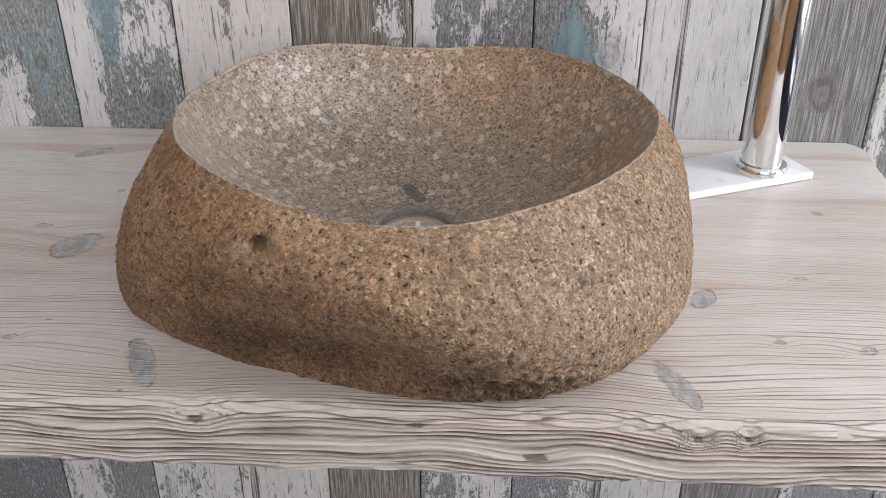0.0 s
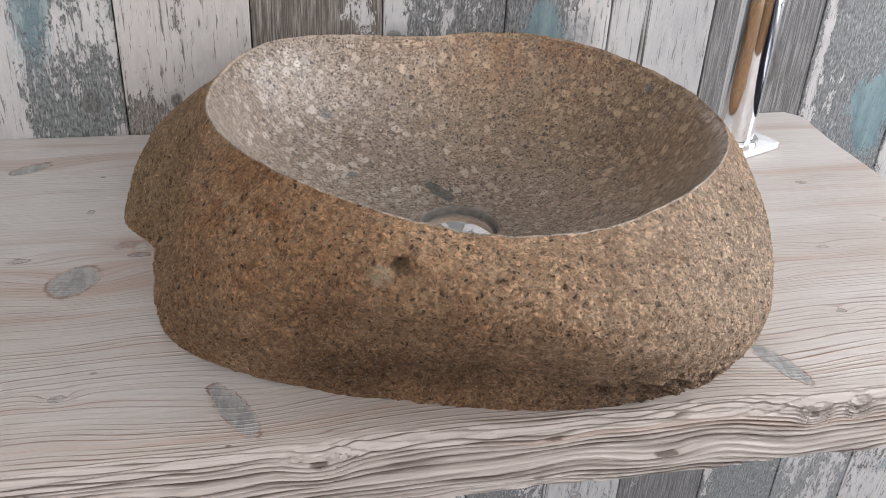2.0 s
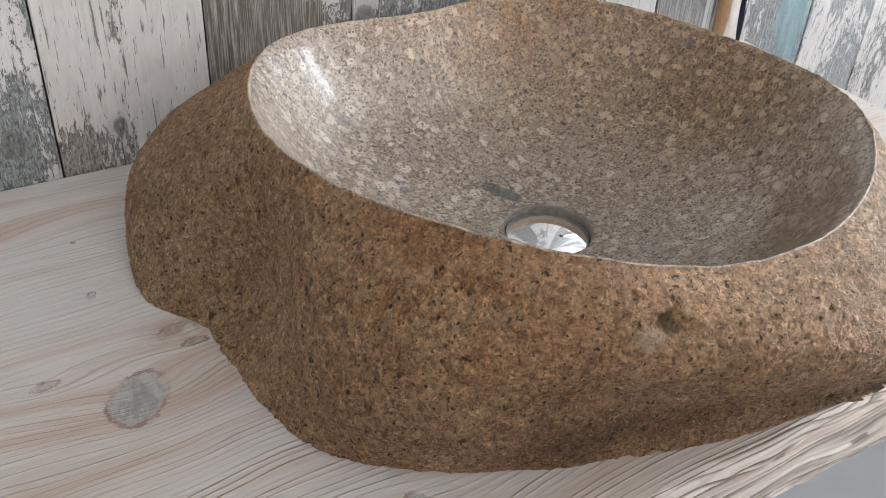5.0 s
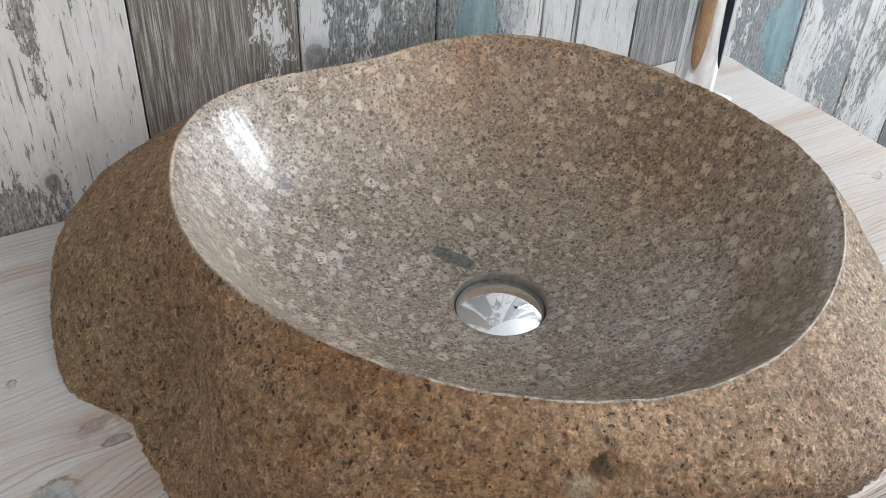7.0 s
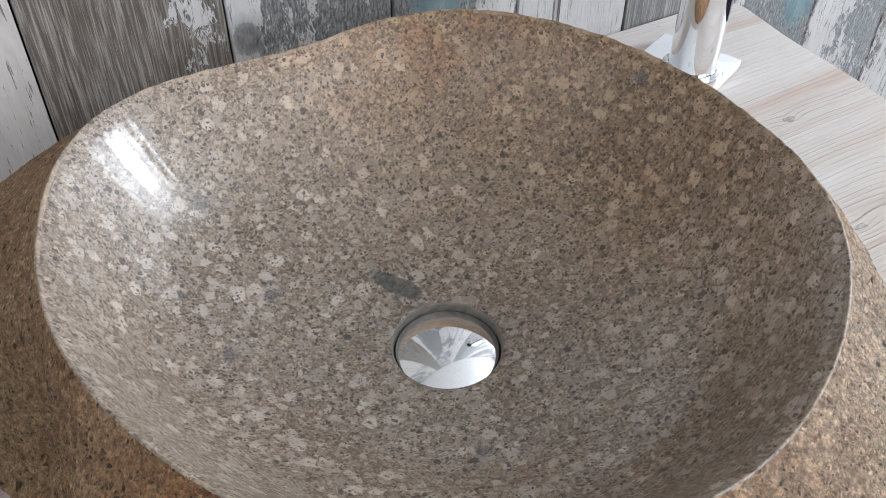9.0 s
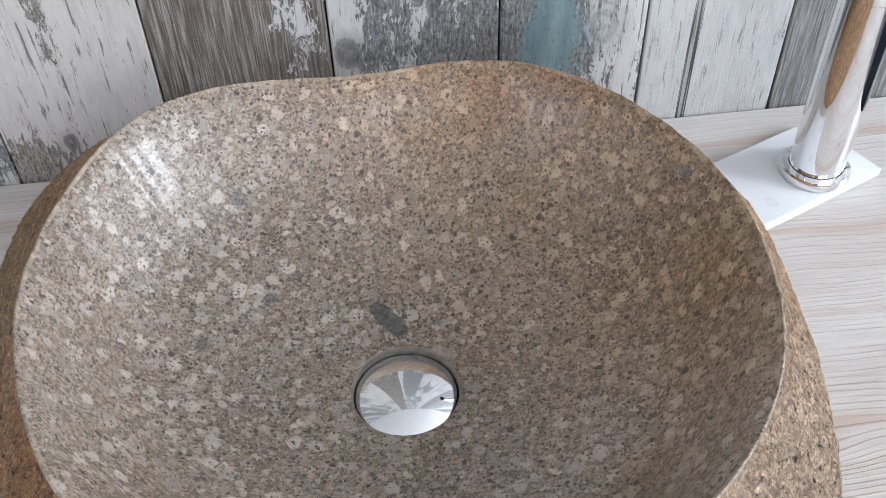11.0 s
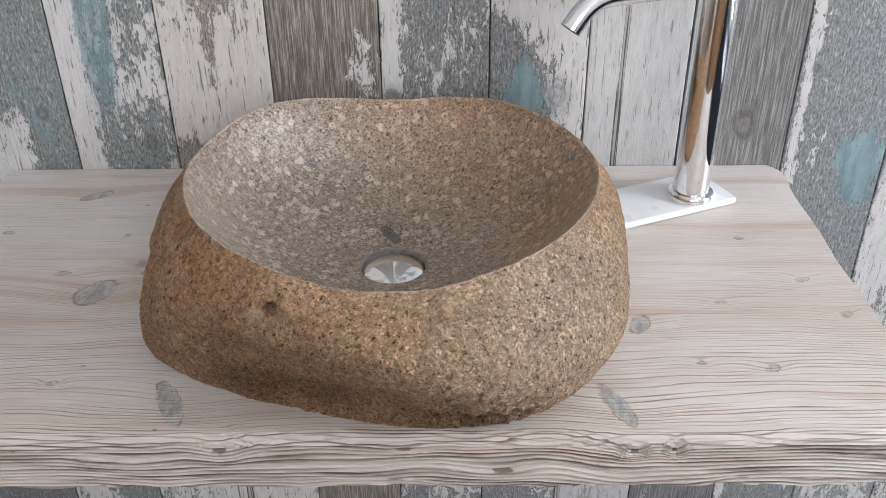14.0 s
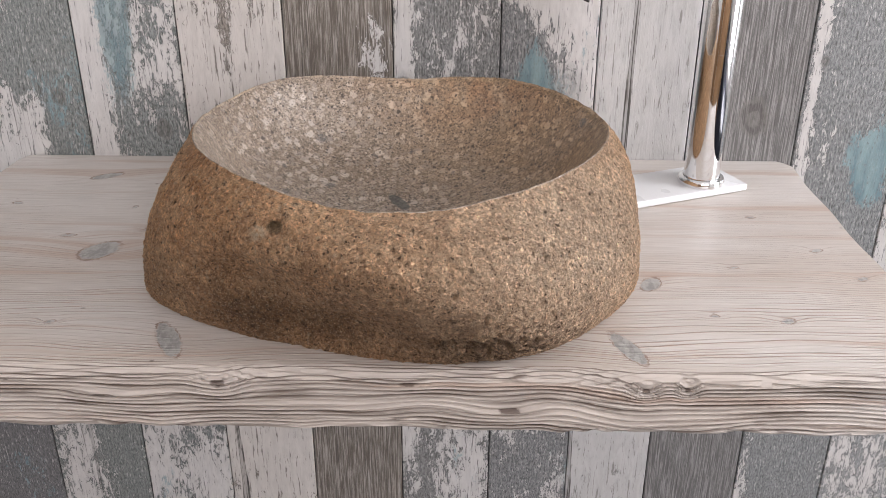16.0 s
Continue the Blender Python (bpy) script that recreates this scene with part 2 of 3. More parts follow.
    for sc, lo, rad in ((420, 0.83, 0.33), (240, 0.89, 0.31), (140, 0.94, 0.27), (90, 0.97, 0.24)):
        pv = m.math("ADD", m.voronoi(w, sc), m.math("MULTIPLY", m.math("SUBTRACT", lump, 0.5), 0.6))
        pk = m.step(m.sep(m.voronoi(w, sc, out="Color"))[1], lo, lo + 0.04)
        pit = m.math("MAXIMUM", pit, m.math("MULTIPLY", m.step(pv, rad - 0.08, rad + 0.02, 1.0, 0.0), pk))
    # shade inside the pits, painted as dark brown
    col = m.mix(m.math("MULTIPLY", pit, 0.85), col, (0.075, 0.045, 0.021))
    h = m.math("SUBTRACT", m.math("ADD", m.math("MULTIPLY", fine, 0.65), m.math("MULTIPLY", grain, 0.18)), m.math("MULTIPLY", pit, 0.60))
    h = m.math("SUBTRACT", h, m.step(fleck, 0.34, 0.44, 0.3, 0.0))
    h = m.math("ADD", h, m.step(spark, 0.52, 0.64, 0.0, 0.25))
    hole = m.near((-0.119, 0.496, 0.9615), (0.0068, 0.012, 0.0042))
    hole = m.math("ADD", hole, m.math("MULTIPLY", m.math("SUBTRACT", m.noise(v, 240, 3, 0.6), 0.5), 0.55))
    # shade within the hole, painted dark over its real dent
    col = m.mix(m.step(hole, 0.30, 0.58, 0.0, 0.75), col, m.mix(m.step(fine, 0.4, 0.6), (0.075, 0.048, 0.020), (0.17, 0.12, 0.06)))
    # lit lower left edge of the hole, painted pale
    pale = m.near((-0.131, 0.497, 0.9565), (0.0085, 0.012, 0.0065))
    col = m.mix(m.math("MULTIPLY", m.step(pale, 0.2, 0.9, 0.0, 0.85), m.step(fine, 0.38, 0.56)), col, (0.66, 0.53, 0.37))
    crumb = m.near((0.055, 0.475, 0.872), (0.060, 0.06, 0.024))
    # shading of the relief put into colour: hollows darker, crests lighter
    col = m.mix(1.0, col, m.mix(m.step(lump, 0.40, 0.58), (0.84, 0.81, 0.78), (1.08, 1.10, 1.10)), "MULTIPLY")
    h = m.math("ADD", h, m.math("MULTIPLY", lump, m.math("ADD", 1.4, m.math("MULTIPLY", crumb, 4.0))))
    # low spots of the break painted dark, as shade
    col = m.mix(m.math("MULTIPLY", crumb, m.step(lump, 0.40, 0.52, 0.75, 0.0)), col, (0.115, 0.060, 0.030))
    h = m.math("SUBTRACT", h, m.math("MULTIPLY", hole, 0.9))
    n = m.bump(h, 0.0085, 1.0, m.bump(mid, 0.009, 0.7))
    return m.done(col, m.step(fine, 0.35, 0.65, 0.72, 0.58), 0.0, n, Specular_IOR_Level=0.35)


def stone_bowl(name="polished_river_stone", lip=False):
    m = Mat(name)
    v = m.co
    w = m.vec("ADD", v, m.vec("MULTIPLY", m.vec("SUBTRACT", m.noise(v, 210, 3, colour=True), (0.5, 0.5, 0.5)), (0.0085, 0.0085, 0.0085)))
    w2 = m.vec("ADD", v, m.vec("MULTIPLY", m.vec("SUBTRACT", m.noise(v, 520, 2, colour=True), (0.5, 0.5, 0.5)), (0.0026, 0.0026, 0.0026)))
    big = m.noise(v, 8, 3, 0.5)
    fine = m.noise(v, 620, 4, 0.75)
    # sandy matrix: small grains, dark to mid
    col = m.mix(m.step(big, 0.35, 0.65), (0.235, 0.180, 0.132), (0.285, 0.226, 0.172))
    tone = m.sep(m.voronoi(w2, 560, out="Color"))
    col = m.mix(1.0, col, m.mix(tone[0], (0.55, 0.53, 0.50), (1.40, 1.39, 1.37)), "MULTIPLY")
    col = m.mix(m.step(fine, 0.42, 0.60), m.mix(1.0, col, (0.70, 0.68, 0.65), "MULTIPLY"), m.mix(1.0, col, (1.16, 1.16, 1.16), "MULTIPLY"))
    # pale rounded clasts of several sizes, some faint, some clear
    cloud = m.noise(v, 300, 4, 0.7)
    for sc, off, lo, rad, amt, c in ((230, 1.3, 0.30, 0.48, 0.80, (0.345, 0.278, 0.216)), (140, 4.7, 0.32, 0.48, 0.85, (0.355, 0.290, 0.230)), (95, 8.9, 0.45, 0.47, 0.88, (0.385, 0.322, 0.262))):
        p = m.vec("ADD", w, (off * 0.1, off * 0.07, off * 0.13))
        d = m.math("ADD", m.voronoi(p, sc), m.math("MULTIPLY", m.math("SUBTRACT", cloud, 0.5), 0.22))
        cell = m.sep(m.voronoi(p, sc, out="Color"))
        c2 = m.mix(cell[2], tuple(x * 0.66 for x in c), tuple(x * 1.42 for x in c))
        c2 = m.mix(m.step(fine, 0.38, 0.62), m.mix(1.0, c2, (0.86, 0.85, 0.83), "MULTIPLY"), m.mix(1.0, c2, (1.08, 1.08, 1.08), "MULTIPLY"))
        inside = m.step(d, rad - 0.15, rad, 1.0, 0.0)
        col = m.mix(m.math("MULTIPLY", m.step(cell[0], lo, lo + 0.25, 0.0, amt), inside), col, c2)
    # dark grains and slivers
    for sc, lo, r in ((430, 0.76, 0.38), (250, 0.84, 0.34), (125, 0.92, 0.30)):
        pv = m.math("ADD", m.voronoi(w2, sc), m.math("MULTIPLY", m.math("SUBTRACT", fine, 0.5), 0.5))
        ppick = m.step(m.sep(m.voronoi(w2, sc, out="Color"))[1], lo, lo + 0.04)
        col = m.mix(m.math("MULTIPLY", m.math("MULTIPLY", m.step(pv, r - 0.08, r + 0.05, 1.0, 0.0), ppick), 0.90), col, (0.045, 0.033, 0.024))
    fleck = m.noise(m.map((1, 1, 1), (2.1, 6.3, 3.7)), 420, 4, 0.70, 0.3)
    col = m.mix(m.step(fleck, 0.375, 0.41, 0.85, 0.0), col, (0.048, 0.036, 0.027))
    # the stone turns from grey to brown across the bowl
    across = m.math("ADD", m.vec("DOT_PRODUCT", v, (0.8, 0.55, 0.0)), m.math("MULTIPLY", m.math("SUBTRACT", m.noise(v, 11, 4, 0.6), 0.5), 0.16))
    brown = m.step(across, 0.33, 0.53)
    # brown also darkened for the weaker light on the back wall
    col = m.mix(brown, m.mix(1.0, col, (0.99, 1.02, 1.075), "MULTIPLY"), m.mix(1.0, col, (0.86, 0.73, 0.57), "MULTIPLY"))
    # iron tint along the back of the rim
    rust = m.math("MULTIPLY", m.near((0.06, 0.865, 0.960), (0.12, 0.06, 0.032)), m.step(m.noise(v, 35, 4, 0.6), 0.35, 0.6))
    col = m.mix(m.math("MULTIPLY", rust, 0.6), col, m.mix(1.0, col, (0.95, 0.66, 0.44), "MULTIPLY"))
    for x, y, z, r in STONE_SPOTS:
        d = m.math("ADD", m.vec("DISTANCE", v, (x, y, z)), m.math("MULTIPLY", m.math("SUBTRACT", m.noise(v, 330, 4, 0.75), 0.5), r * 2.4))
        col = m.mix(m.step(d, r * 0.55, r * 1.05, 0.80, 0.0), col, m.mix(m.step(fine, 0.4, 0.6), (0.045, 0.042, 0.042), (0.135, 0.122, 0.115)))
    # dark sliver of another mineral behind the waste
    s = m.vec("SUBTRACT", v, (-0.0435, 0.7425, 0.884))
    along, across = m.vec("DOT_PRODUCT", s, (0.586, -0.810, 0)), m.vec("DOT_PRODUCT", s, (0.810, 0.586, 0))
    d = m.vec("LENGTH", m.comb(m.math("DIVIDE", along, 0.0185), m.math("DIVIDE", across, 0.0068), 0.0))
    d = m.math("ADD", d, m.math("MULTIPLY", m.math("SUBTRACT", m.noise(v, 260, 4, 0.7), 0.5), 0.9))
    col = m.mix(m.step(d, 0.8, 1.05, 0.90, 0.0), col, m.mix(m.step(m.noise(v, 300, 4, 0.75), 0.4, 0.62), (0.026, 0.028, 0.025), (0.095, 0.095, 0.082)))
    if lip:
        col = m.mix(m.step(m.noise(v, 60, 4, 0.65), 0.42, 0.70, 0.0, 0.6), col, (0.50, 0.385, 0.275))
        return m.done(col, 0.45, 0.0, m.bump(m.noise(v, 330, 4, 0.7), 0.0022, 0.8), Specular_IOR_Level=0.5)
    n = m.bump(m.noise(v, 55, 2, 0.5), 0.0009, 0.5, m.bump(fine, 0.0003, 0.35))
    return m.done(col, m.step(fine, 0.35, 0.65, 0.46, 0.34), 0.0, n, Specular_IOR_Level=0.55, Coat_Weight=0.6, Coat_Roughness=0.10)


def counter_mat():
    m = Mat("whitewashed_pine")
    v = m.co
    ph = m.attr("grain")
    side = m.attr("edge")
    kn = m.math("ADD", m.attr("knot"), m.math("MULTIPLY", m.math("SUBTRACT", m.noise(m.map((0.6, 1, 1)), 170, 5, 0.75), 0.5), 1.0))
    jit = m.math("MULTIPLY", m.math("SUBTRACT", m.noise(m.map((0.08, 1, 1)), 160, 3, 0.6), 0.5), 0.6)
    f = m.math("FRACT", m.math("ADD", ph, jit))
    late = m.math("MULTIPLY", m.step(f, 0.50, 0.82), m.step(f, 0.85, 0.95, 1.0, 0.0))
    patch = m.step(m.noise(m.map((0.25, 1, 1)), 9, 3, 0.55), 0.36, 0.64)
    fibre = m.noise(m.map((0.04, 1, 1)), 520, 3, 0.65)
    base = m.mix(patch, (0.512, 0.458, 0.412), (0.600, 0.566, 0.534))
    base = m.mix(m.step(fibre, 0.32, 0.68), m.mix(1.0, base, (0.86, 0.85, 0.84), "MULTIPLY"), base)
    # bare, warmer bands that follow single rings
    band = m.noise(m.comb(m.math("MULTIPLY", ph, 0.23), m.math("MULTIPLY", m.sep(v)[0], 1.6), 0.0), 1.0, 3, 0.6)
    base = m.mix(m.step(band, 0.53, 0.66, 0.0, 0.55), base, (0.43, 0.305, 0.235))
    wash = m.noise(m.map((0.3, 1, 1), (0, 5, 2)), 12, 3, 0.6)
    amount = m.math("ADD", m.step(wash, 0.30, 0.56, 0.35, 1.0), m.math("MULTIPLY", side, m.step(m.noise(m.map((0.2, 1, 1), (7, 5, 1)), 30, 3), 0.36, 0.6, 0.25, 0.75)))
    amount = m.math("MULTIPLY", amount, m.step(m.math("ADD", m.sep(v)[1], m.math("MULTIPLY", m.math("SUBTRACT", wash, 0.5), 0.25)), 0.54, 0.72, 1.0, 0.32))
    amount = m.math("MINIMUM", amount, 1.0)
    one = m.noise(m.comb(m.math("FLOOR", m.math("ADD", ph, jit)), m.math("MULTIPLY", m.sep(v)[0], 3.0), 0.0), 1.7, 2, 0.6)
    amount = m.math("MULTIPLY", amount, m.step(one, 0.36, 0.62, 0.06, 1.0))
    col = m.mix(m.math("MULTIPLY", late, amount), base, m.mix(side, (0.235, 0.152, 0.108), (0.105, 0.078, 0.060)))
    # filler rubbed into the knots
    knc = m.mix(m.step(m.noise(m.map((1, 0.45, 1)), 170, 4, 0.7), 0.36, 0.62), (0.240, 0.238, 0.230), (0.39, 0.388, 0.375))
    col = m.mix(m.step(kn, 0.42, 0.54, 0.0, 0.92), col, knc)
    ringed = m.math("MULTIPLY", m.step(kn, 0.22, 0.34), m.step(kn, 0.40, 0.50, 1.0, 0.0))
    col = m.mix(m.math("MULTIPLY", ringed, m.step(m.noise(v, 70, 3), 0.38, 0.58, 0.15, 0.85)), col, (0.200, 0.125, 0.090))
    red = m.math("MULTIPLY", m.near((-0.296, 0.733, TOP_Z), (0.022, 0.012, 0.01)), m.step(m.noise(v, 60, 4, 0.6), 0.35, 0.6))
    col = m.mix(m.math("MULTIPLY", red, 0.8), col, (0.30, 0.16, 0.10))
    eye = m.attr("eye")
    eyen = m.math("ADD", eye, m.math("MULTIPLY", m.math("SUBTRACT", m.noise(v, 300, 3, 0.7), 0.5), 0.5))
    col = m.mix(m.step(eyen, 0.45, 0.75, 0.0, 0.85), col, (0.095, 0.065, 0.050))
    speck = m.math("MULTIPLY", m.step(m.voronoi(m.map((0.6, 1, 1)), 60), 0.05, 0.11, 1.0, 0.0), m.step(m.sep(m.voronoi(m.map((0.6, 1, 1)), 60, out="Color"))[0], 0.88, 0.90))
    col = m.mix(m.math("MULTIPLY", speck, 0.75), col, (0.10, 0.078, 0.066))
    h = m.math("ADD", m.math("MULTIPLY", m.math("MULTIPLY", late, amount), 0.9), m.math("MULTIPLY", fibre, 0.3))
    return m.done(col, m.step(fibre, 0.3, 0.7, 0.36, 0.50), 0.0, m.bump(h, 0.0011, 0.8), Specular_IOR_Level=0.5)


M_CHROME = plain_mat("chrome", (0.86, 0.87, 0.88), 0.05, 1.0, 0.01, 20)
M_RUBBER = plain_mat("black_rubber", (0.02, 0.02, 0.02), 0.6)
M_PLATE = plain_mat("white_solid_surface", (0.68, 0.69, 0.70), 0.28, 0.0, 0.015, 25)
M_STEEL = plain_mat("blackened_steel", (0.03, 0.03, 0.032), 0.5, 0.6, 0.2, 30)
M_WALL = plain_mat("white_plaster", (0.76, 0.75, 0.735), 0.85, 0.0, 0.04, 14, 0.001)
M_FLOOR = plain_mat("pale_floor_tile", (0.20, 0.20, 0.205), 0.35, 0.0, 0.06, 6)
M_BASE = plain_mat("dark_baseboard", (0.035, 0.037, 0.04), 0.5, 0.0, 0.2, 30)
M_FRAME = plain_mat("dark_window_frame", (0.04, 0.04, 0.045), 0.4)
M_GAP = plain_mat("dark_joint", (0.035, 0.033, 0.03), 0.9)
M_BROWN = plain_mat("brown_door_wood", (0.30, 0.17, 0.085), 0.45, 0.0, 0.25, 12)
M_BORE = plain_mat("bored_stone", (0.20, 0.18, 0.155), 0.45, 0.0, 0.2, 220)
M_NAVY = plain_mat("dark_blue_paint", (0.016, 0.02, 0.034), 0.4, 0.0, 0.15, 10)
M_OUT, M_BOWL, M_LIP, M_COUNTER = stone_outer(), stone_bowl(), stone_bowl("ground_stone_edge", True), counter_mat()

# ---- mesh helpers ----


def mesh_ob(name, verts, faces, mat, parent=None, label="", smooth=False):
    me = bpy.data.meshes.new(name)
    me.from_pydata([tuple(v) for v in verts], [], faces)
    me.validate()
    ob = new(name, me)
    for x in (mat if isinstance(mat, (list, tuple)) else [mat]):
        me.materials.append(x)
    if smooth:
        me.shade_smooth()
    if parent:
        ob.parent = parent
    if label:
        tagged(ob, label)
    return ob


def part(name, bm, mat, parent=None, label="", smooth=False):
    bmesh.ops.recalc_face_normals(bm, faces=bm.faces)
    me = bpy.data.meshes.new(name)
    bm.to_mesh(me)
    bm.free()
    me.materials.append(mat)
    ob = new(name, me)
    if smooth:
        me.shade_smooth()
        me.set_sharp_from_angle(angle=radians(33))
    if parent:
        ob.parent = parent
    if label:
        tagged(ob, label)
    return ob


def box(x0, x1, y0, y1, z0, z1, bevel=0.0, seg=2):
    bm = bmesh.new()
    bmesh.ops.create_cube(bm, size=1)
    bmesh.ops.scale(bm, vec=(x1 - x0, y1 - y0, z1 - z0), verts=bm.verts)
    bmesh.ops.translate(bm, vec=((x0 + x1) / 2, (y0 + y1) / 2, (z0 + z1) / 2), verts=bm.verts)
    if bevel:
        bmesh.ops.bevel(bm, geom=bm.edges[:], offset=bevel, segments=seg, affect="EDGES", profile=0.6)
    return bm


def lathe(profile, cx, cy, n=64):
    bm = bmesh.new()
    rows = []
    for r, z in profile:
        if r < 1e-6:
            rows.append([bm.verts.new((cx, cy, z))])
        else:
            rows.append([bm.verts.new((cx + r * math.cos(2 * math.pi * i / n), cy + r * math.sin(2 * math.pi * i / n), z)) for i in range(n)])
    for a, b in zip(rows, rows[1:]):
        for i in range(n):
            j = (i + 1) % n
            q = [a[i % len(a)], a[j % len(a)], b[j % len(b)], b[i % len(b)]]
            q = [x for k, x in enumerate(q) if x not in q[:k]]
            if len(q) > 2:
                bm.faces.new(q)
    return bm


def tube(points, radius, n=32, cap_end=False):
    bm = bmesh.new()
    rows = []
    up = Vector((0, 0, 1))
    for i, p in enumerate(points):
        a, b = Vector(points[max(0, i - 1)]), Vector(points[min(len(points) - 1, i + 1)])
        d = (b - a).normalized()
        s = d.cross(up).normalized()
        u = s.cross(d)
        r = radius[i] if isinstance(radius, list) else radius
        rows.append([bm.verts.new(Vector(p) + (s * math.cos(2 * math.pi * k / n) + u * math.sin(2 * math.pi * k / n)) * r) for k in range(n)])
    for a, b in zip(rows, rows[1:]):
        for k in range(n):
            bm.faces.new((a[k], a[(k + 1) % n], b[(k + 1) % n], b[k]))
    if cap_end:
        bm.faces.new(rows[-1])
    return bm


def fourier(c, a):
    v = c[0]
    for k in range(1, (len(c) - 1) // 2 + 1):
        v += c[2 * k - 1] * math.cos(k * a) + c[2 * k] * math.sin(k * a)
    return v


def table(rows, x):
    for (a, b), (c, d) in zip(rows, rows[1:]):
        if x <= c:
            return b + (d - b) * max(0.0, (x - a)) / (c - a)
    return rows[-1][1]


# ---- the room ----


def build_room():
    wall = tagged(part("wall_back", box(ROOM_X0, ROOM_X1, WALL_Y + 0.012, WALL_Y + 0.14, FLOOR_Z - 0.1, CEIL_Z), M_GAP), "wall clad in weathered painted boards", "wall", kind="structure")
    tagged(part("floor", box(ROOM_X0 - 0.2, ROOM_X1 + 0.2, ROOM_Y0 - 0.2, WALL_Y + 0.14, FLOOR_Z - 0.25, FLOOR_Z - 0.1 + 0.1), M_FLOOR), "pale smooth floor", "floor", kind="structure")

    def holed(name, axis, lo, hi, a0, a1, b0, b1, A0, A1, B0, B1, label, cat):
        bm = bmesh.new()
        for p0, p1, q0, q1 in ((A0, a0, B0, B1), (a1, A1, B0, B1), (a0, a1, B0, b0), (a0, a1, b1, B1)):
            piece = box(lo, hi, p0, p1, q0, q1) if axis == "x" else box(p0, p1, lo, hi, q0, q1) if axis == "y" else box(p0, p1, q0, q1, lo, hi)
            me = bpy.data.meshes.new("piece")
            piece.to_mesh(me)
            piece.free()
            bm.from_mesh(me)
            bpy.data.meshes.remove(me)
        return tagged(part(name, bm, M_WALL), label, cat, kind="structure")

    holed("wall_right", "x", ROOM_X1, ROOM_X1 + 0.12, -0.25, 0.7, 0.55, 2.3, ROOM_Y0, WALL_Y + 0.14, FLOOR_Z, CEIL_Z, "unseen white plaster wall with a window opening", "wall")
    # this opening only lets the added front fill in
    holed("wall_front", "y", ROOM_Y0 - 0.12, ROOM_Y0, -0.1, 1.7, 1.35, 2.35, ROOM_X0 - 0.12, ROOM_X1 + 0.12, FLOOR_Z, CEIL_Z, "unseen white plaster wall with a window opening", "wall")
    # opening and small window made up to hold the left fill lamp
    holed("wall_left", "x", ROOM_X0 - 0.12, ROOM_X0, -1.0, -0.1, 1.15, 2.15, ROOM_Y0, WALL_Y + 0.14, FLOOR_Z, CEIL_Z, "unseen white plaster wall with a window opening", "wall")
    win = tagged(new("added_window_left"), "unseen small dark-framed window, added for the left fill lamp", "window", kind="structure")
    for b in (box(ROOM_X0 - 0.07, ROOM_X0 - 0.03, -1.0, -0.96, 1.15, 2.15), box(ROOM_X0 - 0.07, ROOM_X0 - 0.03, -0.14, -0.1, 1.15, 2.15)):
        part("window_frame", b, M_FRAME, win)
    win = tagged(new("added_window_front"), "unseen dark-framed window, added for the front fill lamp", "window", kind="structure")
    for b in (box(-0.1, -0.06, ROOM_Y0 - 0.08, ROOM_Y0 - 0.03, 1.35, 2.35), box(1.66, 1.7, ROOM_Y0 - 0.08, ROOM_Y0 - 0.03, 1.35, 2.35), box(0.78, 0.82, ROOM_Y0 - 0.08, ROOM_Y0 - 0.03, 1.35, 2.35)):
        part("window_frame", b, M_FRAME, win)
    tagged(part("ceiling", box(ROOM_X0 - 0.12, ROOM_X1 + 0.12, ROOM_Y0 - 0.12, WALL_Y + 0.14, CEIL_Z, CEIL_Z + 0.14), M_WALL), "plain white ceiling", "ceiling", kind="structure")
    win = tagged(new("window_1"), "side window with dark frame", "window", kind="structure")
    for name, b in (("window_frame", box(ROOM_X1 + 0.03, ROOM_X1 + 0.08, -0.25, -0.21, 0.55, 2.3)), ("window_frame", box(ROOM_X1 + 0.03, ROOM_X1 + 0.08, 0.66, 0.7, 0.55, 2.3)),
                    ("window_frame", box(ROOM_X1 + 0.03, ROOM_X1 + 0.08, 0.36, 0.40, 0.55, 2.3)), ("window_sill", box(ROOM_X1 - 0.02, ROOM_X1 + 0.09, -0.27, 0.72, 0.515, 0.548))):
        part(name, b, M_FRAME if name == "window_frame" else M_WALL, win)
    door = tagged(new("door_1"), "brown wooden door in the wall behind", "door", kind="structure")
    part("door_leaf", box(-1.0, -0.2, ROOM_Y0 + 0.003, ROOM_Y0 + 0.04, FLOOR_Z + 0.004, 1.98, 0.004), M_BROWN, door)
    cab = tagged(new("low_cabinet"), "low dark blue cabinet under the side window", "cabinet")
    part("carcass", box(ROOM_X1 - 0.36, ROOM_X1 - 0.004, -1.55, 0.93, FLOOR_Z + 0.001, 0.49, 0.004), M_NAVY, cab)
    for y0 in (-1.545, -0.715, 0.095):
        part("door", box(ROOM_X1 - 0.381, ROOM_X1 - 0.362, y0, y0 + 0.83, FLOOR_Z + 0.03, 0.48, 0.003), M_NAVY, cab)
    # unseen; added so that the chrome tap reflects brown here
    side = tagged(new("sideboard"), "unseen low brown sideboard, added for what the tap reflects", "sideboard")
    part("carcass", box(-0.1, 1.55, ROOM_Y0 + 0.004, ROOM_Y0 + 0.34, FLOOR_Z + 0.001, 1.0, 0.004), M_BROWN, side)
    for x0 in (-0.095, 0.73):
        part("door", box(x0, x0 + 0.815, ROOM_Y0 + 0.342, ROOM_Y0 + 0.36, FLOOR_Z + 0.03, 0.99, 0.003), M_BROWN, side)
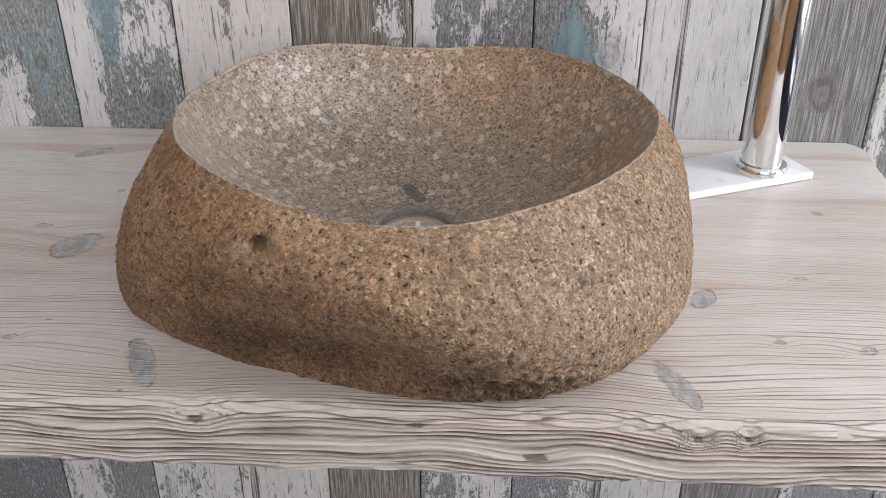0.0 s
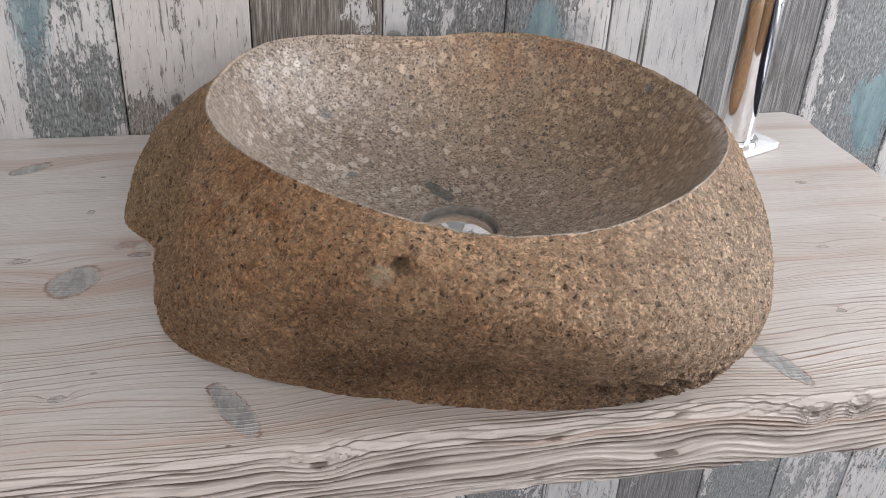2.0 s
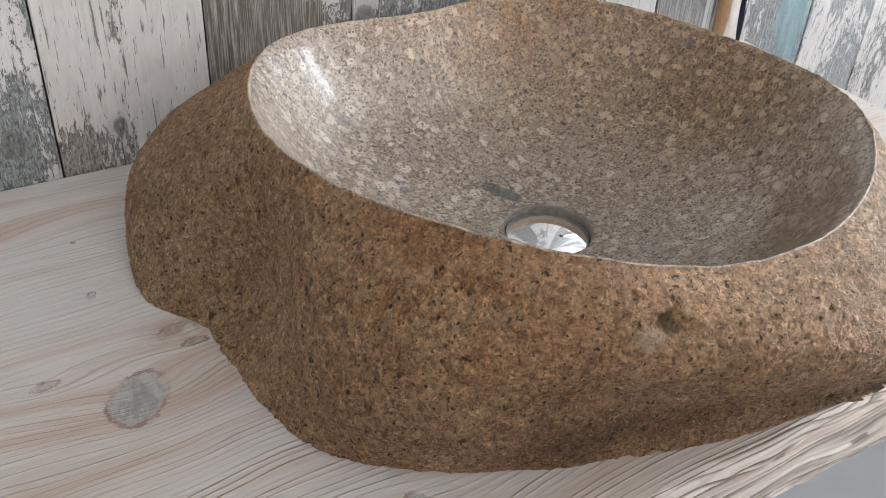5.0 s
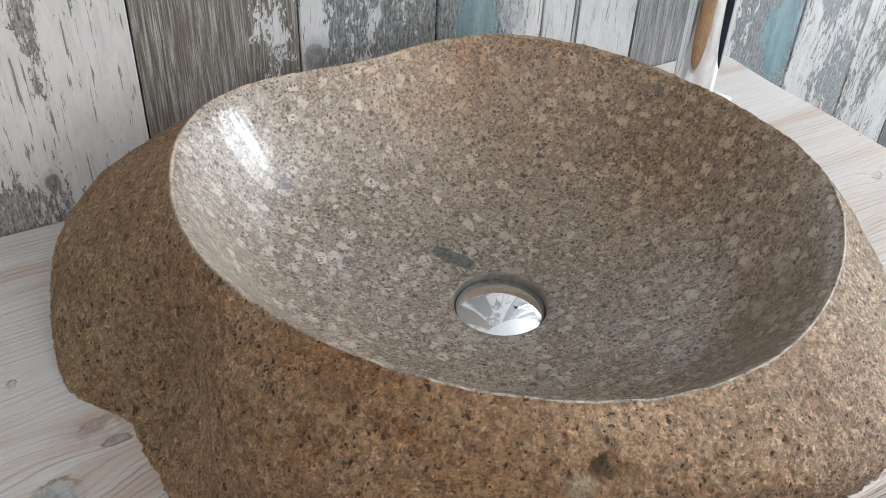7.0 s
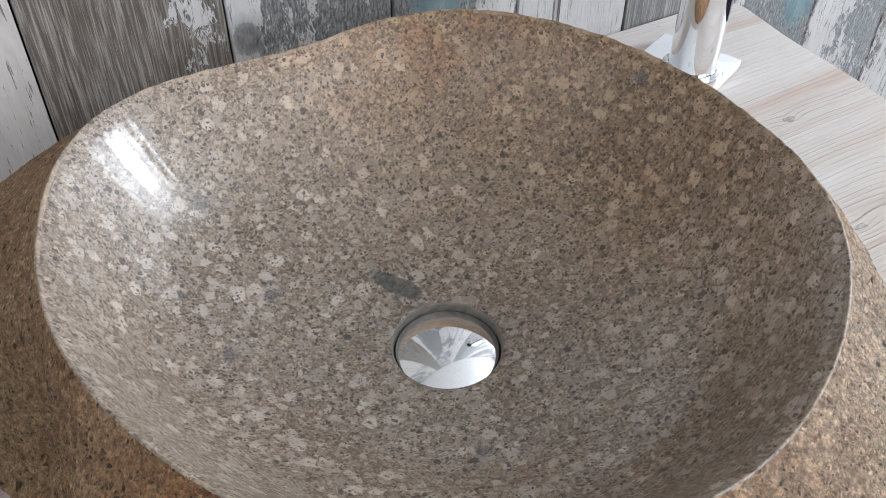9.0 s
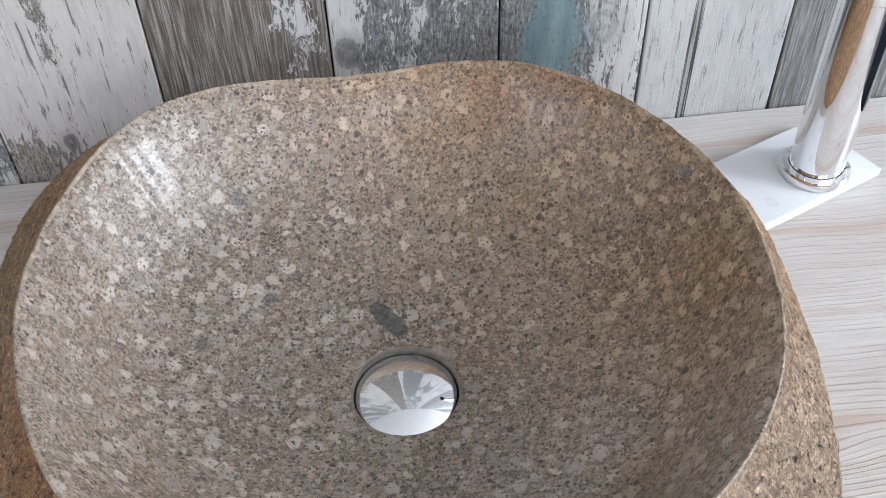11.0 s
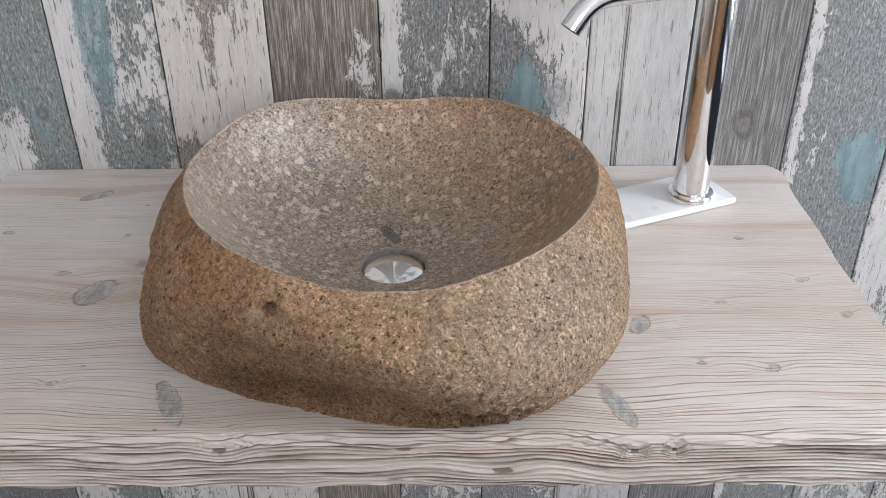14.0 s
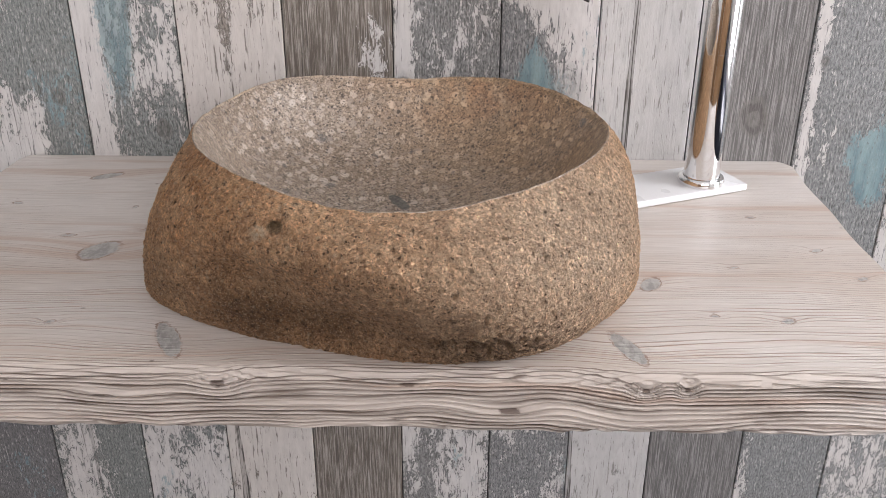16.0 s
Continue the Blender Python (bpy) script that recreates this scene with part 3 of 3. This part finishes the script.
    tagged(part("baseboard", box(ROOM_X0 + 0.003, ROOM_X1 - 0.003, WALL_Y - 0.012, WALL_Y - 0.003, FLOOR_Z + 0.001, FLOOR_Z + 0.016, 0.002), M_BASE), "thin dark baseboard strip", "baseboard", kind="structure")

    D, L = (0.085, 0.080, 0.074), (0.27, 0.26, 0.245)
    kinds = [
        plank_mat("board_grey_white", 1, 0.0, 0.02, (0.105, 0.118, 0.114), (0.22, 0.235, 0.228), cracks=0.6, knots=((-0.475, 0.925, 0.009, True),), more=((-0.555, 0.9, 0.03, 0.6, 0.14), (-0.462, 0.8, 0.024, 0.7, -0.30))),
        plank_mat("board_white_teal", 2, 0.05, 0.04, (0.085, 0.095, 0.092), (0.24, 0.262, 0.258), knots=((-0.348, 0.885, 0.011, True),), teal_at=(-0.392, 1.04, 0.026, 0.12), more=((-0.430, 0.98, 0.016, 0.4, 0.25), (-0.37, 0.875, 0.05, 0.03, -0.12))),
        plank_mat("board_cracked_white", 3, 0.17, -0.2, (0.12, 0.105, 0.09), (0.31, 0.28, 0.25), cracks=1.0, knots=((-0.269, 0.885, 0.006, True),), lines=0.3, tone=(0.56, 0.53, 0.50), more=((-0.262, 1.0, 0.012, 0.12, -0.22), (-0.30, 0.87, 0.03, 0.03, -0.25))),
        plank_mat("board_brown_grey", 4, -0.28, -0.2, (0.105, 0.088, 0.072), (0.34, 0.315, 0.285), cracks=0.4, lines=0.5, thin=True, more=((-0.085, 0.98, 0.022, 0.07, 0.22),)),
        plank_mat("board_chipped_teal", 5, -0.02, 0.06, (0.095, 0.095, 0.094), (0.24, 0.245, 0.24), knots=((-0.050, 0.94, 0.011, True),), more=((-0.052, 1.0, 0.010, 0.5, 0.30),)),
        plank_mat("board_teal_knot", 6, 0.0, 0.05, (0.085, 0.09, 0.093), (0.24, 0.245, 0.245), knots=((0.145, 0.943, 0.015, False),), teal_at=(0.11, 0.94, 0.03, 0.06), more=((0.10, 0.95, 0.03, 0.10, -0.28), (0.168, 1.0, 0.012, 0.5, 0.25), (0.12, 1.08, 0.05, 0.05, 0.2))),
        plank_mat("board_white", 7, 0.20, -0.2, (0.2, 0.19, 0.175), (0.40, 0.39, 0.37), cracks=1.0, lines=0.35, tone=(0.49, 0.485, 0.475)),
        plank_mat("board_grey_knot", 8, -0.30, -0.1, (0.105, 0.102, 0.099), (0.27, 0.266, 0.26), knots=((0.375, 0.905, 0.019, True),), cracks=0.35, lines=0.5, thin=True),
        plank_mat("board_white_grey", 9, -0.20, 0.02, (0.115, 0.122, 0.124), (0.24, 0.25, 0.25), knots=((0.449, 0.975, 0.005, True),), teal_at=(0.53, 0.84, 0.03, 0.05), more=((0.440, 0.95, 0.009, 0.7, 0.32), (0.47, 0.86, 0.03, 0.05, 0.12))),
        plank_mat("board_pale_teal", 10, -0.03, 0.08, (0.14, 0.15, 0.15), (0.30, 0.31, 0.31), more=((0.575, 0.85, 0.02, 0.5, 0.2),)),
        plank_mat("board_pale", 11, 0.15, 0.0, D, L, cracks=0.6),
        plank_mat("board_dark_grey", 12, -0.26, 0.0, (0.085, 0.085, 0.087), (0.17, 0.17, 0.172), cracks=0.4, lines=0.4),
    ]
    joints = [(-0.576, 0), (-0.443, 1), (-0.3185, 2), (-0.192, 3), (-0.0625, 4), (0.065, 5), (0.180, 6), (0.2975, 7), (0.430, 8), (0.556, 9), (0.680, 10), (0.805, 11), (0.94, 3)]
    x, k = 1.067, 0
    while x < ROOM_X1 - 0.01:
        joints.append((x, (1, 6, 4, 7, 2, 9, 11, 8)[k % 8]))
        x, k = x + 0.127, k + 1
    x, k = -0.703, 0
    while x > ROOM_X0:
        joints.insert(0, (x, (11, 6, 8, 2, 5, 7, 10, 3)[k % 8]))
        x, k = x - 0.127, k + 1
    joints.insert(0, (ROOM_X0, 4))
    joints.append((ROOM_X1, 0))
    for (a, kind), (b, _) in zip(joints, joints[1:]):
        part("plank", box(a + 0.0007, b - 0.0007, WALL_Y, WALL_Y + 0.013, FLOOR_Z + 0.001, CEIL_Z - 0.001, 0.0012, 1), kinds[kind], wall)


# ---- the worktop ----

KNOTS = [  # x, y, half-length, half-width, turn of the long axis in degrees, pull on the rings
    (-0.219, 0.518, 0.028, 0.0085, -63, 2.2), (0.157, 0.513, 0.025, 0.0080, -68, 2.2), (-0.336, 0.683, 0.021, 0.015, 55, 2.5), (-0.381, 0.718, 0.009, 0.004, 5, 1.2),
    (-0.337, 0.793, 0.005, 0.003, 60, 0.9), (-0.328, 0.544, 0.006, 0.004, 10, 1.4), (0.300, 0.560, 0.008, 0.005, 30, 1.4), (0.240, 0.568, 0.005, 0.003, 0, 0.9),
    (0.372, 0.700, 0.008, 0.005, 30, 1.3), (0.195, 0.625, 0.014, 0.008, 60, 2.0), (-0.30, 0.735, 0.012, 0.005, 20, 1.4), (-0.40, 0.885, 0.018, 0.007, 30, 1.3),
    (0.33, 0.78, 0.006, 0.003, 0, 0.8), (0.395, 0.64, 0.008, 0.004, 20, 1.2), (-0.47, 0.80, 0.007, 0.004, 0, 1.2), (-0.46, 0.60, 0.008, 0.004, 10, 1.4), (0.28, 0.66, 0.008, 0.0025, 0, 0.8),
    (-0.29, 0.717, 0.010, 0.004, 0, 1.0)]
EDGE_KNOTS = [  # x, z, half-sizes, pull on the rings, along the front edge
    (0.166, 0.834, 0.007, 0.0045, 2.6), (0.198, 0.836, 0.005, 0.005, 2.2), (-0.170, 0.836, 0.012, 0.008, 2.4), (-0.262, 0.824, 0.020, 0.0035, 1.2),
    (0.395, 0.826, 0.012, 0.005, 1.4), (-0.415, 0.829, 0.010, 0.005, 1.6), (-0.02, 0.838, 0.016, 0.004, 1.2), (0.06, 0.815, 0.018, 0.006, 1.3)]
C_X0, C_X1, C_Y0, C_Y1, C_Z0 = -0.532, 0.421, 0.474, 0.955, 0.794


def grain(x, y, z):
    """Ring count and knot weight of the board at a place."""
    low = noise.noise((x * 2.2, y * 5, 3.1)) * 1.8 + noise.noise((x * 7.0, y * 16, z * 16 + 9)) * 1.5 + noise.noise((x * 16, y * 40, 5.5)) * 0.8
    ph = (y - 0.3) * 235 - 22.0 * max(0.0, y - 0.6) ** 2 / 0.36 - (0.85 - z) * 250 + low + (noise.noise((x * 3, 2.0, z * 45)) * 1.3 if z < 0.845 else 0.0)
    kn = 0.0
    for kx, ky, sa, sb, turn, st in KNOTS:
        ex, ey = x - kx, y - ky + (0.85 - z) * 0.5
        if abs(ex) > 0.13 or abs(ey) > 0.13:
            continue
        c, s = math.cos(radians(turn)), math.sin(radians(turn))
        q = ((ex * c + ey * s) / sa) ** 2 + ((-ex * s + ey * c) / sb) ** 2
        q2 = (ex / (sa * 1.6)) ** 2 + (ey / (sa * 0.9)) ** 2
        ph += 1.25 * st * math.exp(-q2 / 2.0) * max(0.6, min(1.0, 1.0 - (0.845 - z) * 12))
        kn = max(kn, math.exp(-q * q / 1.3) * (1.0 if sa > 0.013 else 0.6) if z > 0.842 else 0.0)
    eye = 0.0
    if y < 0.49:
        for kx, kz, sx, sz, st in EDGE_KNOTS:
            q = ((x - kx) / sx) ** 2 + ((z - kz) / sz) ** 2
            ph += st * math.exp(-q / 3.0)
            eye = max(eye, math.exp(-q * 2.5))
    return ph, kn, eye


def build_worktop():
    prof = [(C_Y1, C_Z0), (C_Y1, TOP_Z)]
    n_top = 130
    for i in range(1, n_top + 1):
        prof.append((C_Y1 + (C_Y0 + 0.010 - C_Y1) * i / n_top, TOP_Z))
    for i in range(1, 9):
        a = math.pi / 2 * i / 8
        prof.append((C_Y0 + 0.010 - 0.010 * math.sin(a), TOP_Z - 0.010 + 0.010 * math.cos(a)))
    n_front = 78
    for i in range(1, n_front + 1):
        prof.append((C_Y0, TOP_Z - 0.010 - (TOP_Z - 0.016 - C_Z0) * i / n_front))
    for i in range(1, 5):
        a = math.pi / 2 * i / 4
        prof.append((C_Y0 + 0.006 - 0.006 * math.cos(a), C_Z0 + 0.006 - 0.006 * math.sin(a)))
    n = len(prof)
    nx = 420
    verts, ph, kn, ed, ey = [], [], [], [], []
    for i in range(nx):
        u = i / (nx - 1)
        for j, (y, z) in enumerate(prof):
            end = noise.noise((y * 9, z * 6, 2.0)) * 0.006
            corner = 0.014 * max(0.0, (y - 0.93) / 0.025) ** 2
            x = C_X0 + end * 0.5 + corner * 0.6 + (C_X1 + end - corner - C_X0 - end * 0.5 - corner * 0.6) * u
            p, k, e = grain(x, y, z)
            front = max(0.0, min(1.0, (C_Y0 + 0.014 - y) / 0.010))
            if j < 2:
                front = 0.0
            w = noise.noise((x * 6, 1.7, z * 22)) * 0.0030 + noise.noise((x * 19, 4.2, z * 40)) * 0.0014
            f = p - math.floor(p)
            ridge = 0.0026 * (math.sin(f * math.pi) ** 2 - 0.6 * e)
            yy = y + front * (w - ridge + 0.0015)
            zz = z
            if z < C_Z0 + 0.012 and j > 2:
                zz += noise.noise((x * 11, 8.0, 0)) * 0.0035 + noise.noise((x * 34, 8.0, 0)) * 0.0015
            if z > TOP_Z - 0.002:
                zz += noise.noise((x * 4, y * 9, 7)) * 0.0006 - k * 0.0006
            verts.append((x, yy, zz))
            ph.append(p), kn.append(k), ed.append(front), ey.append(e * front)
    faces = [(i * n + j, i * n + (j + 1) % n, (i + 1) * n + (j + 1) % n, (i + 1) * n + j) for i in range(nx - 1) for j in range(n)]
    faces += [tuple(range(n))[::-1], tuple(range((nx - 1) * n, nx * n))]
    ob = mesh_ob("worktop", verts, faces, M_COUNTER, smooth=True)
    for key, vals in (("grain", ph), ("knot", kn), ("edge", ed), ("eye", ey)):
        ob.data.attributes.new(key, "FLOAT", "POINT").data.foreach_set("value", vals)
    ob.data.set_sharp_from_angle(angle=radians(50))
    tagged(ob, "thick whitewashed pine worktop with knots and a brushed edge", "worktop")
    for x in (-0.183, 0.140):
        br = tagged(new("shelf_bracket"), "blackened steel bracket under the pine worktop", "bracket", "brackets under the worktop")
        part("arm", box(x - 0.02, x + 0.02, C_Y0 + 0.012, WALL_Y - 0.006, C_Z0 - 0.0055, C_Z0 - 0.0010, 0.0008, 1), M_STEEL, br)
        part("wall_plate", box(x - 0.02, x + 0.02, WALL_Y - 0.0055, WALL_Y - 0.0005, C_Z0 - 0.16, C_Z0 - 0.0035, 0.0008, 1), M_STEEL, br)


# ---- the stone basin ----

CX, CY = -0.035, 0.692
RIM_R = [0.1959, -0.002, 0.0068, 0.0007, -0.0023, 0.0005, 0.0052, -0.005, -0.0004, 0.0017, -0.0013, 0.001, 0.0009, -0.0011, 0.0009]
RIM_Z = [0.9769, -0.0014, -0.0035, 0.0021, 0.0006, 0.0002, -0.0038, -0.0031, -0.0001, 0.0001, -0.0003, 0.0004, -0.0005, -0.0004, 0.0001]
BULGE_1 = [0.0104, 0.004, 0.0035, -0.008, -0.0172, 0.0102, 0.003, -0.0248, 0.013, 0.0069, -0.0031]
BULGE_2 = [-0.0059, -0.0072, -0.0359, 0.0084, 0.0027, 0.0082, 0.0059, 0.0145, 0.0006, -0.0086, 0.0009]
BASE_R = [(14, 0.228), (33, 0.233), (52, 0.237), (73, 0.232), (95, 0.239), (116, 0.26), (133, 0.281), (147, 0.296), (156, 0.297), (162, 0.289), (166, 0.278), (170, 0.259), (176, 0.246), (185, 0.245), (194, 0.247), (203, 0.247), (211, 0.237), (219, 0.225), (227, 0.213), (235, 0.207), (246, 0.199), (258, 0.198), (270, 0.203), (280, 0.21), (287, 0.215), (294, 0.219), (300, 0.222), (308, 0.223), (316, 0.222), (325, 0.224), (333, 0.227), (344, 0.227), (356, 0.225)]
BOWL = [(0.0, 0.0), (0.15, 0.0), (0.3, 0.035), (0.5, 0.13), (0.62, 0.235), (0.70, 0.30), (0.76, 0.37), (0.82, 0.49), (0.88, 0.64), (0.93, 0.79), (0.97, 0.91), (1.0, 1.0)]
BOWL_WIDTH = [(-1.0, 0.0), (0.0, 0.30)] + [(g, q) for q, g in BOWL[3:]]
DRAIN_X, DRAIN_Y, DRAIN_Z = -0.038, 0.689, 0.876


def base_radius(deg):
    return table([(BASE_R[-1][0] - 360, BASE_R[-1][1])] + BASE_R + [(BASE_R[0][0] + 360, BASE_R[0][1])], deg % 360)


def gauss(v, c, s):
    return math.exp(-((v - c) / s) ** 2)


def build_basin():
    na, nh, nb = 960, 170, 84
    verts, faces, slots = [], [], []
    smooth_g = lambda q: sum(table(BOWL, max(0, min(1, q + d))) for d in (-0.03, -0.015, 0, 0.015, 0.03)) / 5
    g1 = smooth_g(1.0)
    for i in range(na):
        a = 2 * math.pi * i / na
        deg = 360 * i / na
        rr, zr = fourier(RIM_R, a), fourier(RIM_Z, a)
        rb = sum(base_radius(deg + d) for d in (-3, -1.5, 0, 1.5, 3)) / 5
        b1, b2 = fourier(BULGE_1, a), fourier(BULGE_2, a)
        ca, sa = math.cos(a), math.sin(a)
        zr += 0.0012 * noise.noise((ca * 9, sa * 9, 0.5)) + 0.0006 * noise.noise((ca * 40, sa * 40, 0.5))
        for j in range(nh + 1):
            h = j / nh
            w = h ** 1.6
            r = rb * (1 - w) + rr * w + b1 * 4 * h * (1 - h) + b2 * 6.75 * h * h * (1 - h)
            z = TOP_Z + (zr - TOP_Z) * h
            r = max(r, rr * table(BOWL_WIDTH, (z - DRAIN_Z) / (zr - DRAIN_Z)) + 0.004 + 0.012 * min(1, (1 - h) * 4))
            r = r if h < 0.97 else rr + (r - rr) * (1 - h) / 0.03
            p = Vector((CX + r * ca, CY + r * sa, z))
            fade = min(1.0, (1 - h) * 12)
            d = 0.0016 * noise.noise(p * 30) + 0.0011 * noise.noise(p * 90) + 0.0006 * noise.noise(p * 260)
            grit = noise.noise(p * 330)
            d += 0.0012 * grit + 0.0009 * noise.noise(p * 560) - 0.0022 * max(0.0, noise.noise(p * 150 + Vector((3, 1, 7))) - 0.40) / 0.3
            # hollow under the small hole, and the rough break by the foot
            d -= 0.0125 * gauss(deg, 240, 15) * gauss(z, 0.918, 0.020)
            d -= 0.0045 * gauss(deg, 266, 18) * gauss(z, 0.888, 0.022)
            d -= 0.0070 * gauss(deg, 247.0, 1.8) * gauss(z, 0.9615, 0.0038)
            brk = gauss(deg, 289, 9) * gauss(z, 0.874, 0.017)
            d += brk * (0.013 * abs(noise.noise(p * 60)) - 0.003 + 0.006 * noise.noise(p * 150) + 0.004 * noise.noise(p * 330))
            # groove beside the lobe
            d -= 0.006 * gauss(deg, 171, 4) * gauss(z, 0.862, 0.028)
            foot = 0.002 * max(0.0, 1 - h * 16) ** 2
            r += d * fade - foot
            verts.append((CX + r * ca, CY + r * sa, z))
        # rounded lip
        for k in range(1, 4):
            verts.append((CX + (rr - 0.0006 * k) * ca, CY + (rr - 0.0006 * k) * sa, zr + (0.0006, 0.0005, -0.0003)[k - 1]))
        r_in = rr - 0.0024
        for j in range(nb + 1):
            q = 1 - j / nb
            r = 0.0325 + (r_in - 0.0325) * q
            g = smooth_g(r / r_in) / g1
            z = DRAIN_Z + (zr - 0.0011 - DRAIN_Z) * g
            f = max(0.0, min(1.0, 1.25 * (1 - q)))
            x0, y0 = CX + (DRAIN_X - CX) * f, CY + (DRAIN_Y - CY) * f
            verts.append((x0 + r * ca, y0 + r * sa, z + 0.0004 * noise.noise(Vector((r * ca, r * sa, 0)) * 30)))
        for rd, z in ((0.0316, DRAIN_Z - 0.0012), (0.0310, DRAIN_Z - 0.028)):
            verts.append((DRAIN_X + rd * ca, DRAIN_Y + rd * sa, z))
    n = len(verts) // na
    for i in range(na):
        k = (i + 1) % na
        for j in range(n - 1):
            faces.append((i * n + j, k * n + j, k * n + j + 1, i * n + j + 1))
            slots.append(0 if j < nh else 2 if j < nh + 4 else 3 if j >= n - 3 else 1)
    faces.append(tuple(i * n for i in range(na))[::-1])
    slots.append(0)
    basin = tagged(new("stone_basin"), "hollowed brown river stone basin with polished bowl on pine worktop", "washbasin")
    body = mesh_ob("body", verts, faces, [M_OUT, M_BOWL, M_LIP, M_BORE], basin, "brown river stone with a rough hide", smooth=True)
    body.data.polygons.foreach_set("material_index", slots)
    e = DRAIN_Z - 0.0045
    part("drain_ring", lathe([(0.0311, e - 0.010), (0.0311, e - 0.0010), (0.0309, e - 0.0005), (0.0307, e - 0.0010), (0.0307, e - 0.010)], DRAIN_X, DRAIN_Y, 96), M_RUBBER, basin, "black rubber seal", True)
    cap = [(0.0302, e - 0.010), (0.0305, e - 0.001), (0.0301, e)]
    for i in range(1, 19):
        r = 0.0301 * (1 - i / 18)
        cap.append((r, e + 0.0070 * (1 - (r / 0.0301) ** 2)))
    part("drain_cap", lathe(cap, DRAIN_X, DRAIN_Y, 96), M_CHROME, basin, "domed chrome waste cap", True)


# ---- tap and plate ----


def build_tap():
    bm = box(0.0, 0.160, 0.0, 0.074, 0.0, 0.008, 0.0022, 3)
    c, s = math.cos(radians(23)), math.sin(radians(23))
    # front right corner of the plate
    bm.transform(Matrix(((c, -s, 0, 0.347 - 0.160 * c), (s, c, 0, 0.856 - 0.160 * s), (0, 0, 1, TOP_Z + 0.0006), (0, 0, 0, 1))))
    tagged(part("tap_plate", bm, M_PLATE, smooth=True), "glossy white slab under the tap beside the basin", "plate")
    x, y, z = 0.294, 0.861, TOP_Z + 0.0088
    tap = tagged(new("basin_tap"), "tall polished chrome basin tap on a white slab", "tap")
    part("base_flange", lathe([(0, z), (0.0255, z), (0.0262, z + 0.001), (0.0262, z + 0.0055), (0.0250, z + 0.0075), (0.0205, z + 0.0082)], x, y, 72), M_CHROME, tap, "", True)
    part("body", lathe([(0.0200, z + 0.0075), (0.0200, z + 0.0085), (0.0200, 1.0092), (0.0200, 1.0094), (0.0197, 1.0095), (0.0197, 1.0100), (0.0200, 1.0101), (0.0200, 1.0103), (0.0200, 1.214), (0.0200, 1.215), (0.0192, 1.219), (0.0, 1.220)], x, y, 72), M_CHROME, tap, "", True)
    d = Vector((0.1345 - x, 0.787 - y, 0))
    L = d.length
    d.normalize()
    o = Vector((x, y, 1.103))
    pts = [o + d * 0.012, o + d * 0.06 + Vector((0, 0, 0.002)), o + d * 0.124 + Vector((0, 0, 0.004))]
    R, start = 0.042, o + d * 0.135 + Vector((0, 0, 0.004))
    for k in range(0, 11):
        a = radians(52) * k / 10
        pts.append(start + d * R * math.sin(a) + Vector((0, 0, -R * (1 - math.cos(a)))))
    e = d * math.cos(radians(52)) - Vector((0, 0, math.sin(radians(52))))
    pts.append(pts[-1] + e * 0.014)
    spout = part("spout", tube(pts, 0.0108, 40), M_CHROME, tap, "", True)
    part("aerator", tube([pts[-1] - e * 0.004, pts[-1] - e * 0.0005], [0.0105, 0.0098], 32, True), M_RUBBER, spout, "dark aerator in the spout mouth", True)


build_room()
build_worktop()
build_basin()
build_tap()
